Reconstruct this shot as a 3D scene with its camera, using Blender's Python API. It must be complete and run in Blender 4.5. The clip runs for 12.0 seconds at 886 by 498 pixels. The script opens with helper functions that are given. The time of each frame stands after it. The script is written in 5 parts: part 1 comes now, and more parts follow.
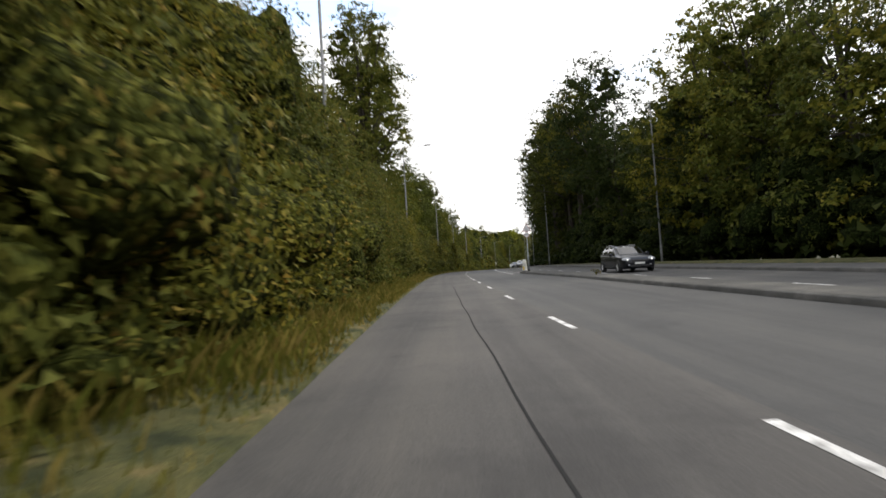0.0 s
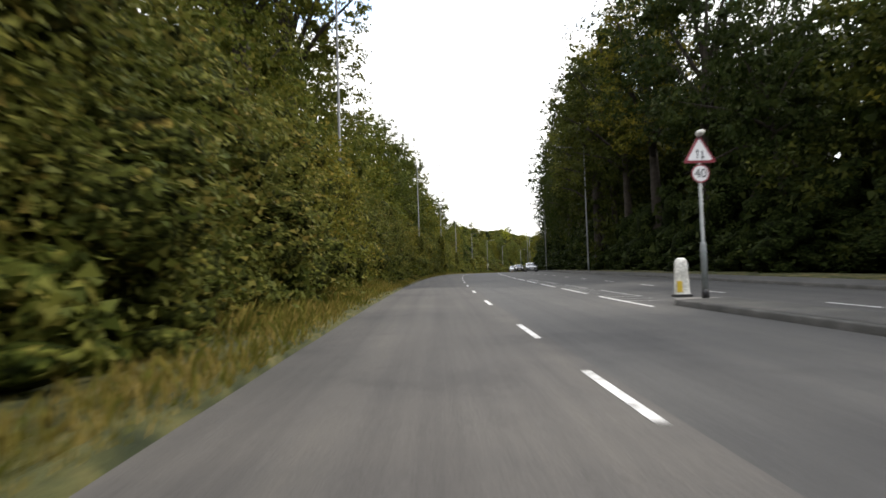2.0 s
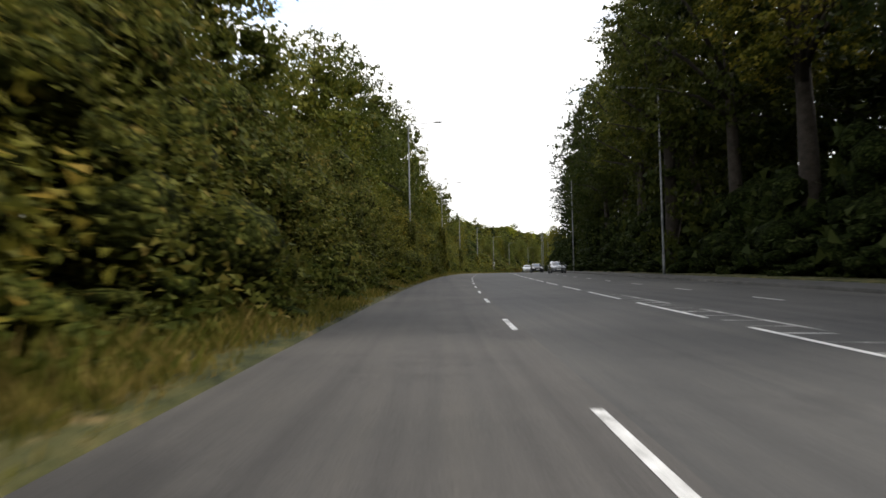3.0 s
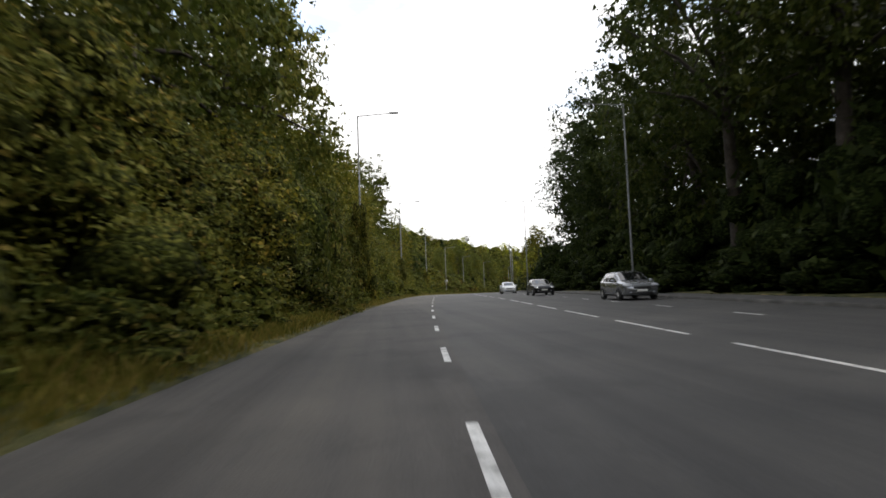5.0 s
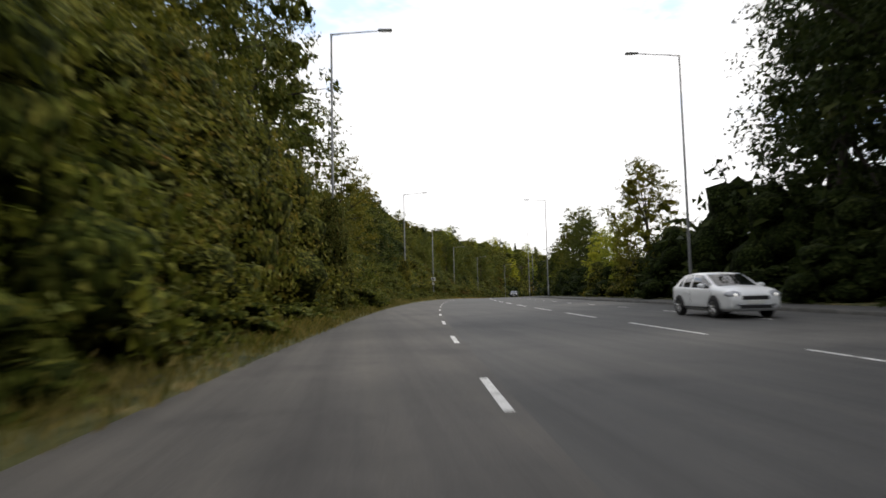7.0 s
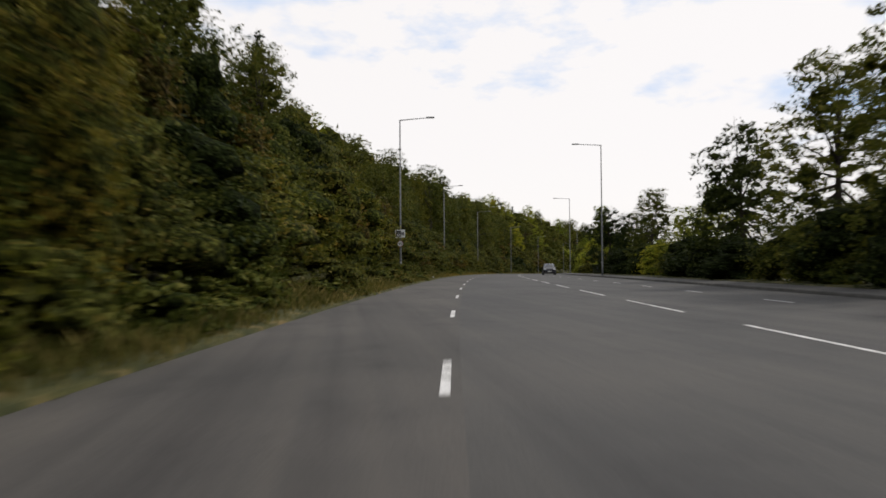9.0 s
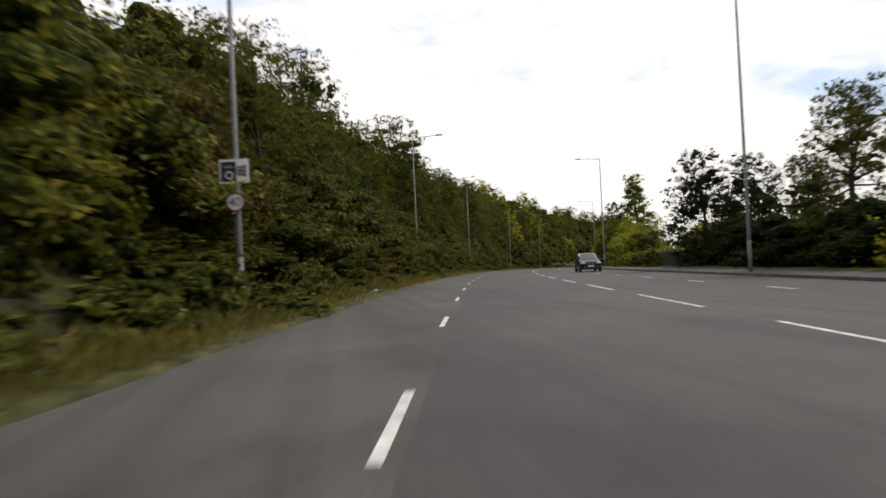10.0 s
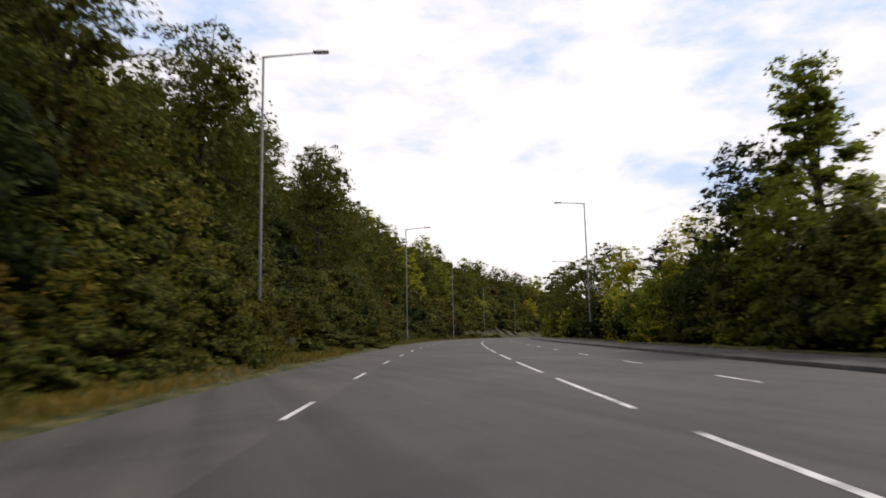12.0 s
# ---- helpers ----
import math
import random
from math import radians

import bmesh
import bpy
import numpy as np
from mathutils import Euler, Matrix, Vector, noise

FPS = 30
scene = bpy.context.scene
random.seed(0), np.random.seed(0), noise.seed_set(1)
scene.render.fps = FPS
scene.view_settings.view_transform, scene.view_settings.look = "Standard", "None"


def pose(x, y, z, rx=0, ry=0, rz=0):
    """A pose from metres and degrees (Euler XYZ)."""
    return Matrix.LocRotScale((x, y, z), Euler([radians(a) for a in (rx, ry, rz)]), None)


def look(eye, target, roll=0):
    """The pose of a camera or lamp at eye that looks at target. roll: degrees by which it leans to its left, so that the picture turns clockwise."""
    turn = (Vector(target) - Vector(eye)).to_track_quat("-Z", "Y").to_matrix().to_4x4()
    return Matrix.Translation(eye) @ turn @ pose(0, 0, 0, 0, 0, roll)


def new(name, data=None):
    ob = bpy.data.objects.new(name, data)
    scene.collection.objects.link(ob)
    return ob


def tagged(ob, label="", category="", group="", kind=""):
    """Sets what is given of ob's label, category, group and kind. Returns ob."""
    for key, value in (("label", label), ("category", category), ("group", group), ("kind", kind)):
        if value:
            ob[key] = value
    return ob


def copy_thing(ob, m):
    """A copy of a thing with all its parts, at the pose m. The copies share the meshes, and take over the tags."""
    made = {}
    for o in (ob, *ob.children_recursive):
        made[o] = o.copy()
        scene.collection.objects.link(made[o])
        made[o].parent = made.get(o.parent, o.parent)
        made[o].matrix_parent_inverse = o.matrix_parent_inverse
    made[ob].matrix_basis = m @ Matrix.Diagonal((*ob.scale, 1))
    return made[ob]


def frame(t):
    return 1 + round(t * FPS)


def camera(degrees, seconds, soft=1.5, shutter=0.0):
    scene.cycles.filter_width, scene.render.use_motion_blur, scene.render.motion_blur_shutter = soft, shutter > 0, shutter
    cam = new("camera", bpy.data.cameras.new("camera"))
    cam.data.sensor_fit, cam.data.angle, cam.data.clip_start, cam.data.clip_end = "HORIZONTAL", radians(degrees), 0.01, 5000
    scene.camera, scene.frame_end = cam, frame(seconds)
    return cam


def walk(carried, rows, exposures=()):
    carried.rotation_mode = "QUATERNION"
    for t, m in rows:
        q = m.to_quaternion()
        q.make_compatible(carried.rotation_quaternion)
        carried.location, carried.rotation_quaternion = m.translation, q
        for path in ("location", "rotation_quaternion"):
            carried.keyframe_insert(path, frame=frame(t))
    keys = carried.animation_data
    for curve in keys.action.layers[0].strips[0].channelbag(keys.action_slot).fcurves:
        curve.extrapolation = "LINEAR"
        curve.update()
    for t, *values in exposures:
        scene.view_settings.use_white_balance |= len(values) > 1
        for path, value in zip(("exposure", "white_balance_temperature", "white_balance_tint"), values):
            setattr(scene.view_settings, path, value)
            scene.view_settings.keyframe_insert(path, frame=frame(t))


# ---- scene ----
# ---- camera ----
cam = camera(74.86, 12.0, soft=1.6, shutter=0.2)
CREST, BOW = 150.0, 16000.0


def rise(y):
    """The height of the road, which goes over a long gentle crest."""
    v = min(max(y, -80.0), 640.0) - CREST
    return -v * v / BOW


def tilt(y):
    """The slope of the road in degrees."""
    return math.degrees(math.atan(-2 * (y - CREST) / BOW))


def on_crest(x, y, z, rx, ry, rz):
    """A pose of the car's camera over the road, leaning with its slope."""
    return pose(x, y, z + rise(y), rx + tilt(y) * math.cos(radians(rz)), ry, rz)


PATH = [
    (0, on_crest(0.00, -0.00, 1.15, 91.38, 3.70, 0.72)),
    (0.5, on_crest(0.06, 7.21, 1.15, 88.45, 2.11, -2.45)),
    (1, on_crest(0.06, 15.29, 1.15, 91.92, 2.19, -0.89)),
    (1.5, on_crest(-0.00, 23.93, 1.15, 91.47, 1.28, -1.78)),
    (2, on_crest(-0.00, 33.30, 1.14, 91.55, 1.76, -0.78)),
    (2.5, on_crest(0.16, 43.41, 1.15, 93.06, 0.56, -4.67)),
    (3, on_crest(0.40, 54.08, 1.15, 91.52, 1.13, -0.61)),
    (3.5, on_crest(0.64, 65.32, 1.15, 93.75, 1.08, -7.71)),
    (5.5, on_crest(3.51, 109.94, 1.13, 93.37, 2.14, -5.16)),
    (6, on_crest(4.34, 123.42, 1.13, 93.30, 1.45, -4.25)),
    (6.5, on_crest(5.29, 137.21, 1.13, 93.59, 1.42, -6.21)),
    (8.5, on_crest(13.02, 199.60, 1.14, 94.96, 0.99, -10.45)),
    (9, on_crest(16.08, 214.31, 1.15, 91.58, 0.38, -9.97)),
    (9.5, on_crest(19.46, 230.04, 1.15, 93.33, 1.82, -12.97)),
    (10, on_crest(23.29, 245.68, 1.15, 91.48, 2.67, -10.93)),
    (10.5, on_crest(27.57, 261.52, 1.15, 92.48, 2.40, -15.90)),
    (11, on_crest(32.31, 277.43, 1.16, 95.52, 3.89, -19.33)),
    (11.5, on_crest(37.53, 293.58, 1.15, 95.72, 1.56, -19.81)),
    (12, on_crest(43.16, 309.76, 1.16, 98.04, 1.22, -21.44)),
]
walk(cam, PATH, exposures=[(0, -0.40, 6420, 11.5), (0.5, -0.42, 6420, 11.5), (1, 0.08, 6420, 11.5), (1.5, 0.0, 6420, 11.5), (2, 0.0, 6420, 11.5), (2.5, -0.08, 6420, 11.5), (3, -0.35, 6420, 11.5), (3.5, -0.35, 6420, 11.5), (5.5, -0.48, 6420, 11.5), (6, -0.60, 6420, 11.5), (6.5, -0.64, 6420, 11.5), (8.5, -1.12, 6500, 13), (9, -1.22, 6500, 13), (9.5, -0.85, 6500, 13), (10, -1.00, 6700, 13.5), (10.5, -0.85, 6700, 13.5), (11, -0.75, 6600, 16), (11.5, -1.0, 6600, 17), (12, -1.1, 6600, 17)])

# ---- sky and sun ----
SUN_EL, SUN_ROT = radians(46), radians(76)
world = bpy.data.worlds.new("sky")
scene.world = world
world.use_nodes = True
wn, wl = world.node_tree.nodes, world.node_tree.links
wn.clear()
w_out = wn.new("ShaderNodeOutputWorld")
w_sky = wn.new("ShaderNodeTexSky")
w_sky.sky_type, w_sky.sun_disc = "NISHITA", False
w_sky.sun_elevation, w_sky.sun_rotation = SUN_EL, SUN_ROT
w_bg = wn.new("ShaderNodeBackground")
w_bg.inputs["Strength"].default_value = 0.15
w_cl = wn.new("ShaderNodeBackground")
w_cl.inputs["Strength"].default_value = 2.35
w_mix = wn.new("ShaderNodeMixShader")
w_mix.inputs[0].default_value = 0.88
w_tc = wn.new("ShaderNodeTexCoord")
w_map = wn.new("ShaderNodeMapping")
w_map.inputs["Scale"].default_value = (1.0, 1.0, 2.6)
w_no = wn.new("ShaderNodeTexNoise")
w_no.inputs["Scale"].default_value = 1.9
w_no.inputs["Detail"].default_value = 7
w_no.inputs["Roughness"].default_value = 0.6
w_ra = wn.new("ShaderNodeValToRGB")
for el, at, c in zip(w_ra.color_ramp.elements, (0.39, 0.48), ((0.6, 0.76, 1.0, 1), (1.05, 1.03, 0.995, 1))):
    el.position, el.color = at, c
wl.new(w_tc.outputs["Generated"], w_map.inputs["Vector"])
wl.new(w_map.outputs["Vector"], w_no.inputs["Vector"])
w_xyz = wn.new("ShaderNodeSeparateXYZ")
w_low = wn.new("ShaderNodeMapRange")
w_low.inputs["From Min"].default_value, w_low.inputs["From Max"].default_value = 0.06, 0.36
w_low.inputs["To Min"].default_value, w_low.inputs["To Max"].default_value = 0.1, -0.015
w_add = wn.new("ShaderNodeMath")
wl.new(w_tc.outputs["Generated"], w_xyz.inputs[0])
wl.new(w_xyz.outputs["Z"], w_low.inputs["Value"])
wl.new(w_no.outputs["Fac"], w_add.inputs[0])
wl.new(w_low.outputs["Result"], w_add.inputs[1])
wl.new(w_add.outputs[0], w_ra.inputs["Fac"])
wl.new(w_ra.outputs["Color"], w_cl.inputs["Color"])
wl.new(w_sky.outputs["Color"], w_bg.inputs["Color"])
wl.new(w_bg.outputs["Background"], w_mix.inputs[1])
wl.new(w_cl.outputs["Background"], w_mix.inputs[2])
wl.new(w_mix.outputs["Shader"], w_out.inputs["Surface"])

sun_data = bpy.data.lights.new("sun", "SUN")
sun_data.energy, sun_data.angle, sun_data.color = 4.2, radians(6), (1.0, 0.94, 0.83)
sun = new("sun", sun_data)
to_sun = Vector((math.cos(SUN_EL) * math.sin(SUN_ROT), math.cos(SUN_EL) * math.cos(SUN_ROT), math.sin(SUN_EL)))
sun.matrix_world = look(to_sun * 300, (0, 0, 0))

# ---- materials ----
def material(name, base, rough=0.6, metal=0.0, spec=0.5):
    m = bpy.data.materials.new(name)
    m.use_nodes = True
    b = m.node_tree.nodes["Principled BSDF"]
    b.inputs["Base Color"].default_value = (*base, 1)
    b.inputs["Roughness"].default_value = rough
    b.inputs["Metallic"].default_value = metal
    b.inputs["Specular IOR Level"].default_value = spec
    return m


def noise_node(m, scale, detail=5.0, rough=0.6, coord="Object"):
    n, l = m.node_tree.nodes, m.node_tree.links
    tc, no = n.new("ShaderNodeTexCoord"), n.new("ShaderNodeTexNoise")
    no.inputs["Scale"].default_value, no.inputs["Detail"].default_value, no.inputs["Roughness"].default_value = scale, detail, rough
    l.new(tc.outputs[coord], no.inputs["Vector"])
    return no


def ramp(m, src, stops):
    n, l = m.node_tree.nodes, m.node_tree.links
    r = n.new("ShaderNodeValToRGB")
    e = r.color_ramp.elements
    while len(e) < len(stops):
        e.new(0.5)
    for el, (p, c) in zip(e, stops):
        el.position, el.color = p, (*c, 1)
    l.new(src, r.inputs["Fac"])
    return r.outputs["Color"]


def blend(m, a, b, fac, mode="MIX"):
    n, l = m.node_tree.nodes, m.node_tree.links
    x = n.new("ShaderNodeMix")
    x.data_type, x.blend_type = "RGBA", mode
    for sock, v in ((x.inputs[0], fac), (x.inputs[6], a), (x.inputs[7], b)):
        if isinstance(v, (int, float)):
            sock.default_value = v
        elif isinstance(v, tuple):
            sock.default_value = (*v, 1)
        else:
            l.new(v, sock)
    return x.outputs[2]


def bump(m, src, strength, dist):
    n, l = m.node_tree.nodes, m.node_tree.links
    b = n.new("ShaderNodeBump")
    b.inputs["Strength"].default_value, b.inputs["Distance"].default_value = strength, dist
    l.new(src, b.inputs["Height"])
    l.new(b.outputs["Normal"], n["Principled BSDF"].inputs["Normal"])


def colour(m, src, socket="Base Color"):
    m.node_tree.links.new(src, m.node_tree.nodes["Principled BSDF"].inputs[socket])


def rough_surface(name, stops, big, fine, rough, strength, dist, coord="Object"):
    """A surface with stains at a large scale, grain at a small one, and relief."""
    m = material(name, stops[0][1], rough, 0.0, 0.3)
    a, f = noise_node(m, big, 4, 0.55, coord), noise_node(m, fine, 3, 0.7, coord)
    c = ramp(m, a.outputs["Fac"], stops)
    g = ramp(m, f.outputs["Fac"], [(0.3, (0.62, 0.62, 0.62)), (0.7, (1.3, 1.3, 1.3))])
    colour(m, blend(m, c, g, 1.0, "MULTIPLY"))
    bump(m, f.outputs["Fac"], strength, dist)
    return m


def leaf_material(name, stops, hue_shift=0.25):
    """Leaves: each one its own shade, each plant a little different, light shining through."""
    m = material(name, stops[0][1], 0.55, 0.0, 0.04)
    n, l = m.node_tree.nodes, m.node_tree.links
    geo, info = n.new("ShaderNodeNewGeometry"), n.new("ShaderNodeObjectInfo")
    big = noise_node(m, 0.35, 3, 0.6)
    add = n.new("ShaderNodeMath")
    add.operation = "MULTIPLY_ADD"
    add.inputs[1].default_value, add.inputs[2].default_value = 0.5, 0.0
    l.new(geo.outputs["Random Per Island"], add.inputs[0])
    mix = n.new("ShaderNodeMath")
    mix.operation = "MULTIPLY_ADD"
    mix.inputs[1].default_value = 0.6
    l.new(big.outputs["Fac"], mix.inputs[0])
    l.new(add.outputs[0], mix.inputs[2])
    c = ramp(m, mix.outputs[0], stops)
    tint = ramp(m, info.outputs["Random"], [(0.0, (0.72, 0.8, 0.74)), (0.4, (1.05, 1.05, 1.0)), (0.75, (1.32, 1.28, 0.92)), (1.0, (1.6, 1.34, 0.9))])
    c = blend(m, c, tint, 1.0, "MULTIPLY")
    colour(m, c)
    tr, sh = n.new("ShaderNodeBsdfTranslucent"), n.new("ShaderNodeMixShader")
    sh.inputs[0].default_value = hue_shift
    l.new(c, tr.inputs["Color"])
    l.new(n["Principled BSDF"].outputs[0], sh.inputs[1])
    l.new(tr.outputs[0], sh.inputs[2])
    l.new(sh.outputs[0], n["Material Output"].inputs["Surface"])
    return m


def worn_road(m):
    """Long streaks of wear and scattered darker patches along the carriageway."""
    n, l = m.node_tree.nodes, m.node_tree.links
    tc, mp = n.new("ShaderNodeTexCoord"), n.new("ShaderNodeMapping")
    mp.inputs["Rotation"].default_value, mp.inputs["Scale"].default_value = (0, 0, radians(-8)), (1.6, 0.035, 1.0)
    l.new(tc.outputs["Object"], mp.inputs["Vector"])
    streak = noise_node(m, 1.0, 5, 0.65)
    l.new(mp.outputs["Vector"], streak.inputs["Vector"])
    patch = noise_node(m, 0.42, 6, 0.7)
    old = n["Principled BSDF"].inputs["Base Color"].links[0].from_socket
    c = blend(m, old, ramp(m, streak.outputs["Fac"], [(0.32, (0.74, 0.74, 0.75)), (0.5, (1.0, 1.0, 1.0)), (0.68, (1.22, 1.2, 1.16))]), 1.0, "MULTIPLY")
    c = blend(m, c, ramp(m, patch.outputs["Fac"], [(0.36, (0.78, 0.78, 0.79)), (0.46, (1.0, 1.0, 1.0)), (0.66, (1.1, 1.09, 1.07))]), 1.0, "MULTIPLY")
    colour(m, c)
    return m


M_ASPHALT = rough_surface("asphalt", [(0.3, (0.042, 0.0415, 0.041)), (0.55, (0.055, 0.0535, 0.0515)), (0.75, (0.071, 0.067, 0.0625))], 0.12, 60, 0.75, 0.35, 0.01)
M_ASPHALT_OLD = rough_surface("pale_asphalt", [(0.3, (0.054, 0.0515, 0.048)), (0.55, (0.072, 0.067, 0.062)), (0.75, (0.09, 0.083, 0.075))], 0.25, 60, 0.8, 0.35, 0.01)
worn_road(M_ASPHALT)
worn_road(M_ASPHALT_OLD)
M_JOINT = material("bitumen_joint", (0.026, 0.026, 0.026), 0.95, 0.0, 0.05)
M_PAINT = rough_surface("road_paint", [(0.32, (0.2, 0.195, 0.185)), (0.46, (0.5, 0.495, 0.48)), (0.68, (0.72, 0.715, 0.7))], 3.2, 40, 0.6, 0.3, 0.004)
M_PAINT_WORN = rough_surface("worn_road_paint", [(0.34, (0.09, 0.088, 0.085)), (0.5, (0.24, 0.236, 0.226)), (0.7, (0.46, 0.455, 0.44))], 2.2, 30, 0.7, 0.3, 0.004)
M_KERB = rough_surface("kerb_concrete", [(0.3, (0.045, 0.044, 0.04)), (0.55, (0.075, 0.073, 0.067)), (0.8, (0.13, 0.124, 0.114))], 1.5, 50, 0.85, 0.4, 0.01)
M_SLAB = rough_surface("footway", [(0.3, (0.045, 0.044, 0.042)), (0.6, (0.065, 0.063, 0.06)), (0.8, (0.085, 0.082, 0.076))], 0.5, 45, 0.85, 0.4, 0.01)
M_SOIL = rough_surface("soil", [(0.3, (0.022, 0.02, 0.01)), (0.55, (0.038, 0.036, 0.014)), (0.75, (0.05, 0.055, 0.018))], 0.2, 12, 0.95, 0.6, 0.05)
M_VERGE = rough_surface("verge_turf", [(0.34, (0.02, 0.026, 0.008)), (0.47, (0.055, 0.058, 0.018)), (0.58, (0.085, 0.08, 0.026)), (0.7, (0.17, 0.125, 0.05))], 1.6, 25, 0.95, 0.9, 0.06)
M_STEEL = rough_surface("galvanised_steel", [(0.3, (0.11, 0.113, 0.113)), (0.6, (0.16, 0.163, 0.163)), (0.8, (0.21, 0.21, 0.205))], 2.0, 30, 0.5, 0.1, 0.002)
M_BARK = rough_surface("bark", [(0.3, (0.02, 0.016, 0.012)), (0.6, (0.042, 0.034, 0.026)), (0.8, (0.065, 0.055, 0.043))], 3.0, 18, 0.95, 0.9, 0.03)
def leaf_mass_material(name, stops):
    """The close mass of leaves behind the outermost ones: leaf-sized cells, each its own tone, with the shade between
    them painted in as darker edges.
    """
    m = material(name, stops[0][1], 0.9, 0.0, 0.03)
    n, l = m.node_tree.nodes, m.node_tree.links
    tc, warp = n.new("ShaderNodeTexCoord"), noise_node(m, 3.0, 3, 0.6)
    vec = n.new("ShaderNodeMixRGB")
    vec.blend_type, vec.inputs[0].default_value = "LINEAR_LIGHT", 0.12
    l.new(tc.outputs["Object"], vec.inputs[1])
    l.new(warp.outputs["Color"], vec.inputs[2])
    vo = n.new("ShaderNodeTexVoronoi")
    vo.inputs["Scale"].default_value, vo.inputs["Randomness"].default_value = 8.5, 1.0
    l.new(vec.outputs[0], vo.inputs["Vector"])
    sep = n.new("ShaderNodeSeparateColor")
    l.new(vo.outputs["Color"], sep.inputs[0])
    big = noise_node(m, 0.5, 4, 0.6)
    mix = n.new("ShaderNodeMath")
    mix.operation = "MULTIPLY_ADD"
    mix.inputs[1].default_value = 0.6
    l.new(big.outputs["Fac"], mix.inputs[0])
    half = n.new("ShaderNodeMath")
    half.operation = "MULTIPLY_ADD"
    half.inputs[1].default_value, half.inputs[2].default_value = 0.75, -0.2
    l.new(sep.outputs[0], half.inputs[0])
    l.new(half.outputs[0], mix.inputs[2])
    # shade inside the leaf mass is put into the colour: darker low end and cell edges
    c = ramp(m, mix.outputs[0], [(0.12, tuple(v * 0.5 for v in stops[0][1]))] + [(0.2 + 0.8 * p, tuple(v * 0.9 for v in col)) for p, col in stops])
    gap_shade = ramp(m, vo.outputs["Distance"], [(0.25, (1.0, 1.0, 1.0)), (0.66, (0.42, 0.44, 0.38))])
    colour(m, blend(m, c, gap_shade, 1.0, "MULTIPLY"))
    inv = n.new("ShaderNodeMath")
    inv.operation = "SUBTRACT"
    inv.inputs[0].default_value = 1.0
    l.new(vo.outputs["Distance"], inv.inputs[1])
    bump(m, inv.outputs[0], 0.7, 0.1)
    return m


LEAVES = {
    "broad_leaves": [(0.1, (0.021, 0.029, 0.006)), (0.45, (0.056, 0.068, 0.012)), (0.7, (0.105, 0.109, 0.022)), (0.92, (0.167, 0.144, 0.033))],
    # dark green kinds, lowered further so the colour carries the wood's shade
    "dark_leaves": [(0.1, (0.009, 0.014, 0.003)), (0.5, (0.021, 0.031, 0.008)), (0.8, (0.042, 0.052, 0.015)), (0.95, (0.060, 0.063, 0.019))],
    "hedge_leaves": [(0.1, (0.026, 0.031, 0.007)), (0.4, (0.066, 0.074, 0.016)), (0.68, (0.113, 0.113, 0.024)), (0.86, (0.176, 0.126, 0.032)), (0.97, (0.173, 0.073, 0.024))],
    "yellow_green_leaves": [(0.1, (0.077, 0.098, 0.011)), (0.5, (0.185, 0.215, 0.026)), (0.85, (0.320, 0.300, 0.045)), (0.95, (0.380, 0.340, 0.062))],
    "autumn_leaves": [(0.1, (0.028, 0.026, 0.007)), (0.45, (0.066, 0.057, 0.013)), (0.7, (0.105, 0.070, 0.018)), (0.92, (0.145, 0.105, 0.026))],
}
LEAF_GREEN, LEAF_DARK, LEAF_OLIVE, LEAF_LIME, LEAF_RUST = [leaf_material(k, v, 0.58 if k.startswith("yellow") else 0.32) for k, v in LEAVES.items()]
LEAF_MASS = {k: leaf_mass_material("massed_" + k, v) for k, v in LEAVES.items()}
GRASS_DRY = leaf_material("dry_grass", [(0.1, (0.0375, 0.0488, 0.0090)), (0.42, (0.0825, 0.0863, 0.0188)), (0.7, (0.1500, 0.1200, 0.0375)), (0.95, (0.2700, 0.2025, 0.0900))], 0.3)
GRASS_STRAW = leaf_material("straw_grass", [(0.1, (0.038, 0.046, 0.012)), (0.42, (0.085, 0.086, 0.024)), (0.7, (0.165, 0.135, 0.048)), (0.95, (0.3, 0.24, 0.11))], 0.3)

# ---- the line of the road: the lane line's place for each distance along y ----
LINE = [(-60, 3.5), (-20, 2.6), (20, 1.7), (60, 1.65), (100, 3.2), (140, 6.3), (180, 10.5), (220, 17.1), (260, 26.2), (300, 37.6),
        (340, 52.7), (380, 71.0), (420, 93.4), (460, 121), (500, 156), (540, 196), (580, 240), (620, 288)]


def lane_x(y):
    """The lane line's x at y, by a Catmull-Rom curve."""
    i = min(max(int((y + 60) // 40), 0), len(LINE) - 2)
    p = [LINE[min(max(i + k, 0), len(LINE) - 1)][1] for k in (-1, 0, 1, 2)]
    u = (y - LINE[i][0]) / 40
    return 0.5 * (2 * p[1] + (p[2] - p[0]) * u + (2 * p[0] - 5 * p[1] + 4 * p[2] - p[3]) * u * u + (3 * p[1] - p[0] - 3 * p[2] + p[3]) * u ** 3)


def heading(y):
    return math.atan2(lane_x(y + 1) - lane_x(y - 1), 2.0)


def place(y, off, z=0.0):
    """A point off metres to the right of the lane line."""
    h = heading(y)
    return Vector((lane_x(y) + off * math.cos(h), y - off * math.sin(h), z + rise(y)))


def lerp(y, table):
    return float(np.interp(y, [t[0] for t in table], [t[1] for t in table]))


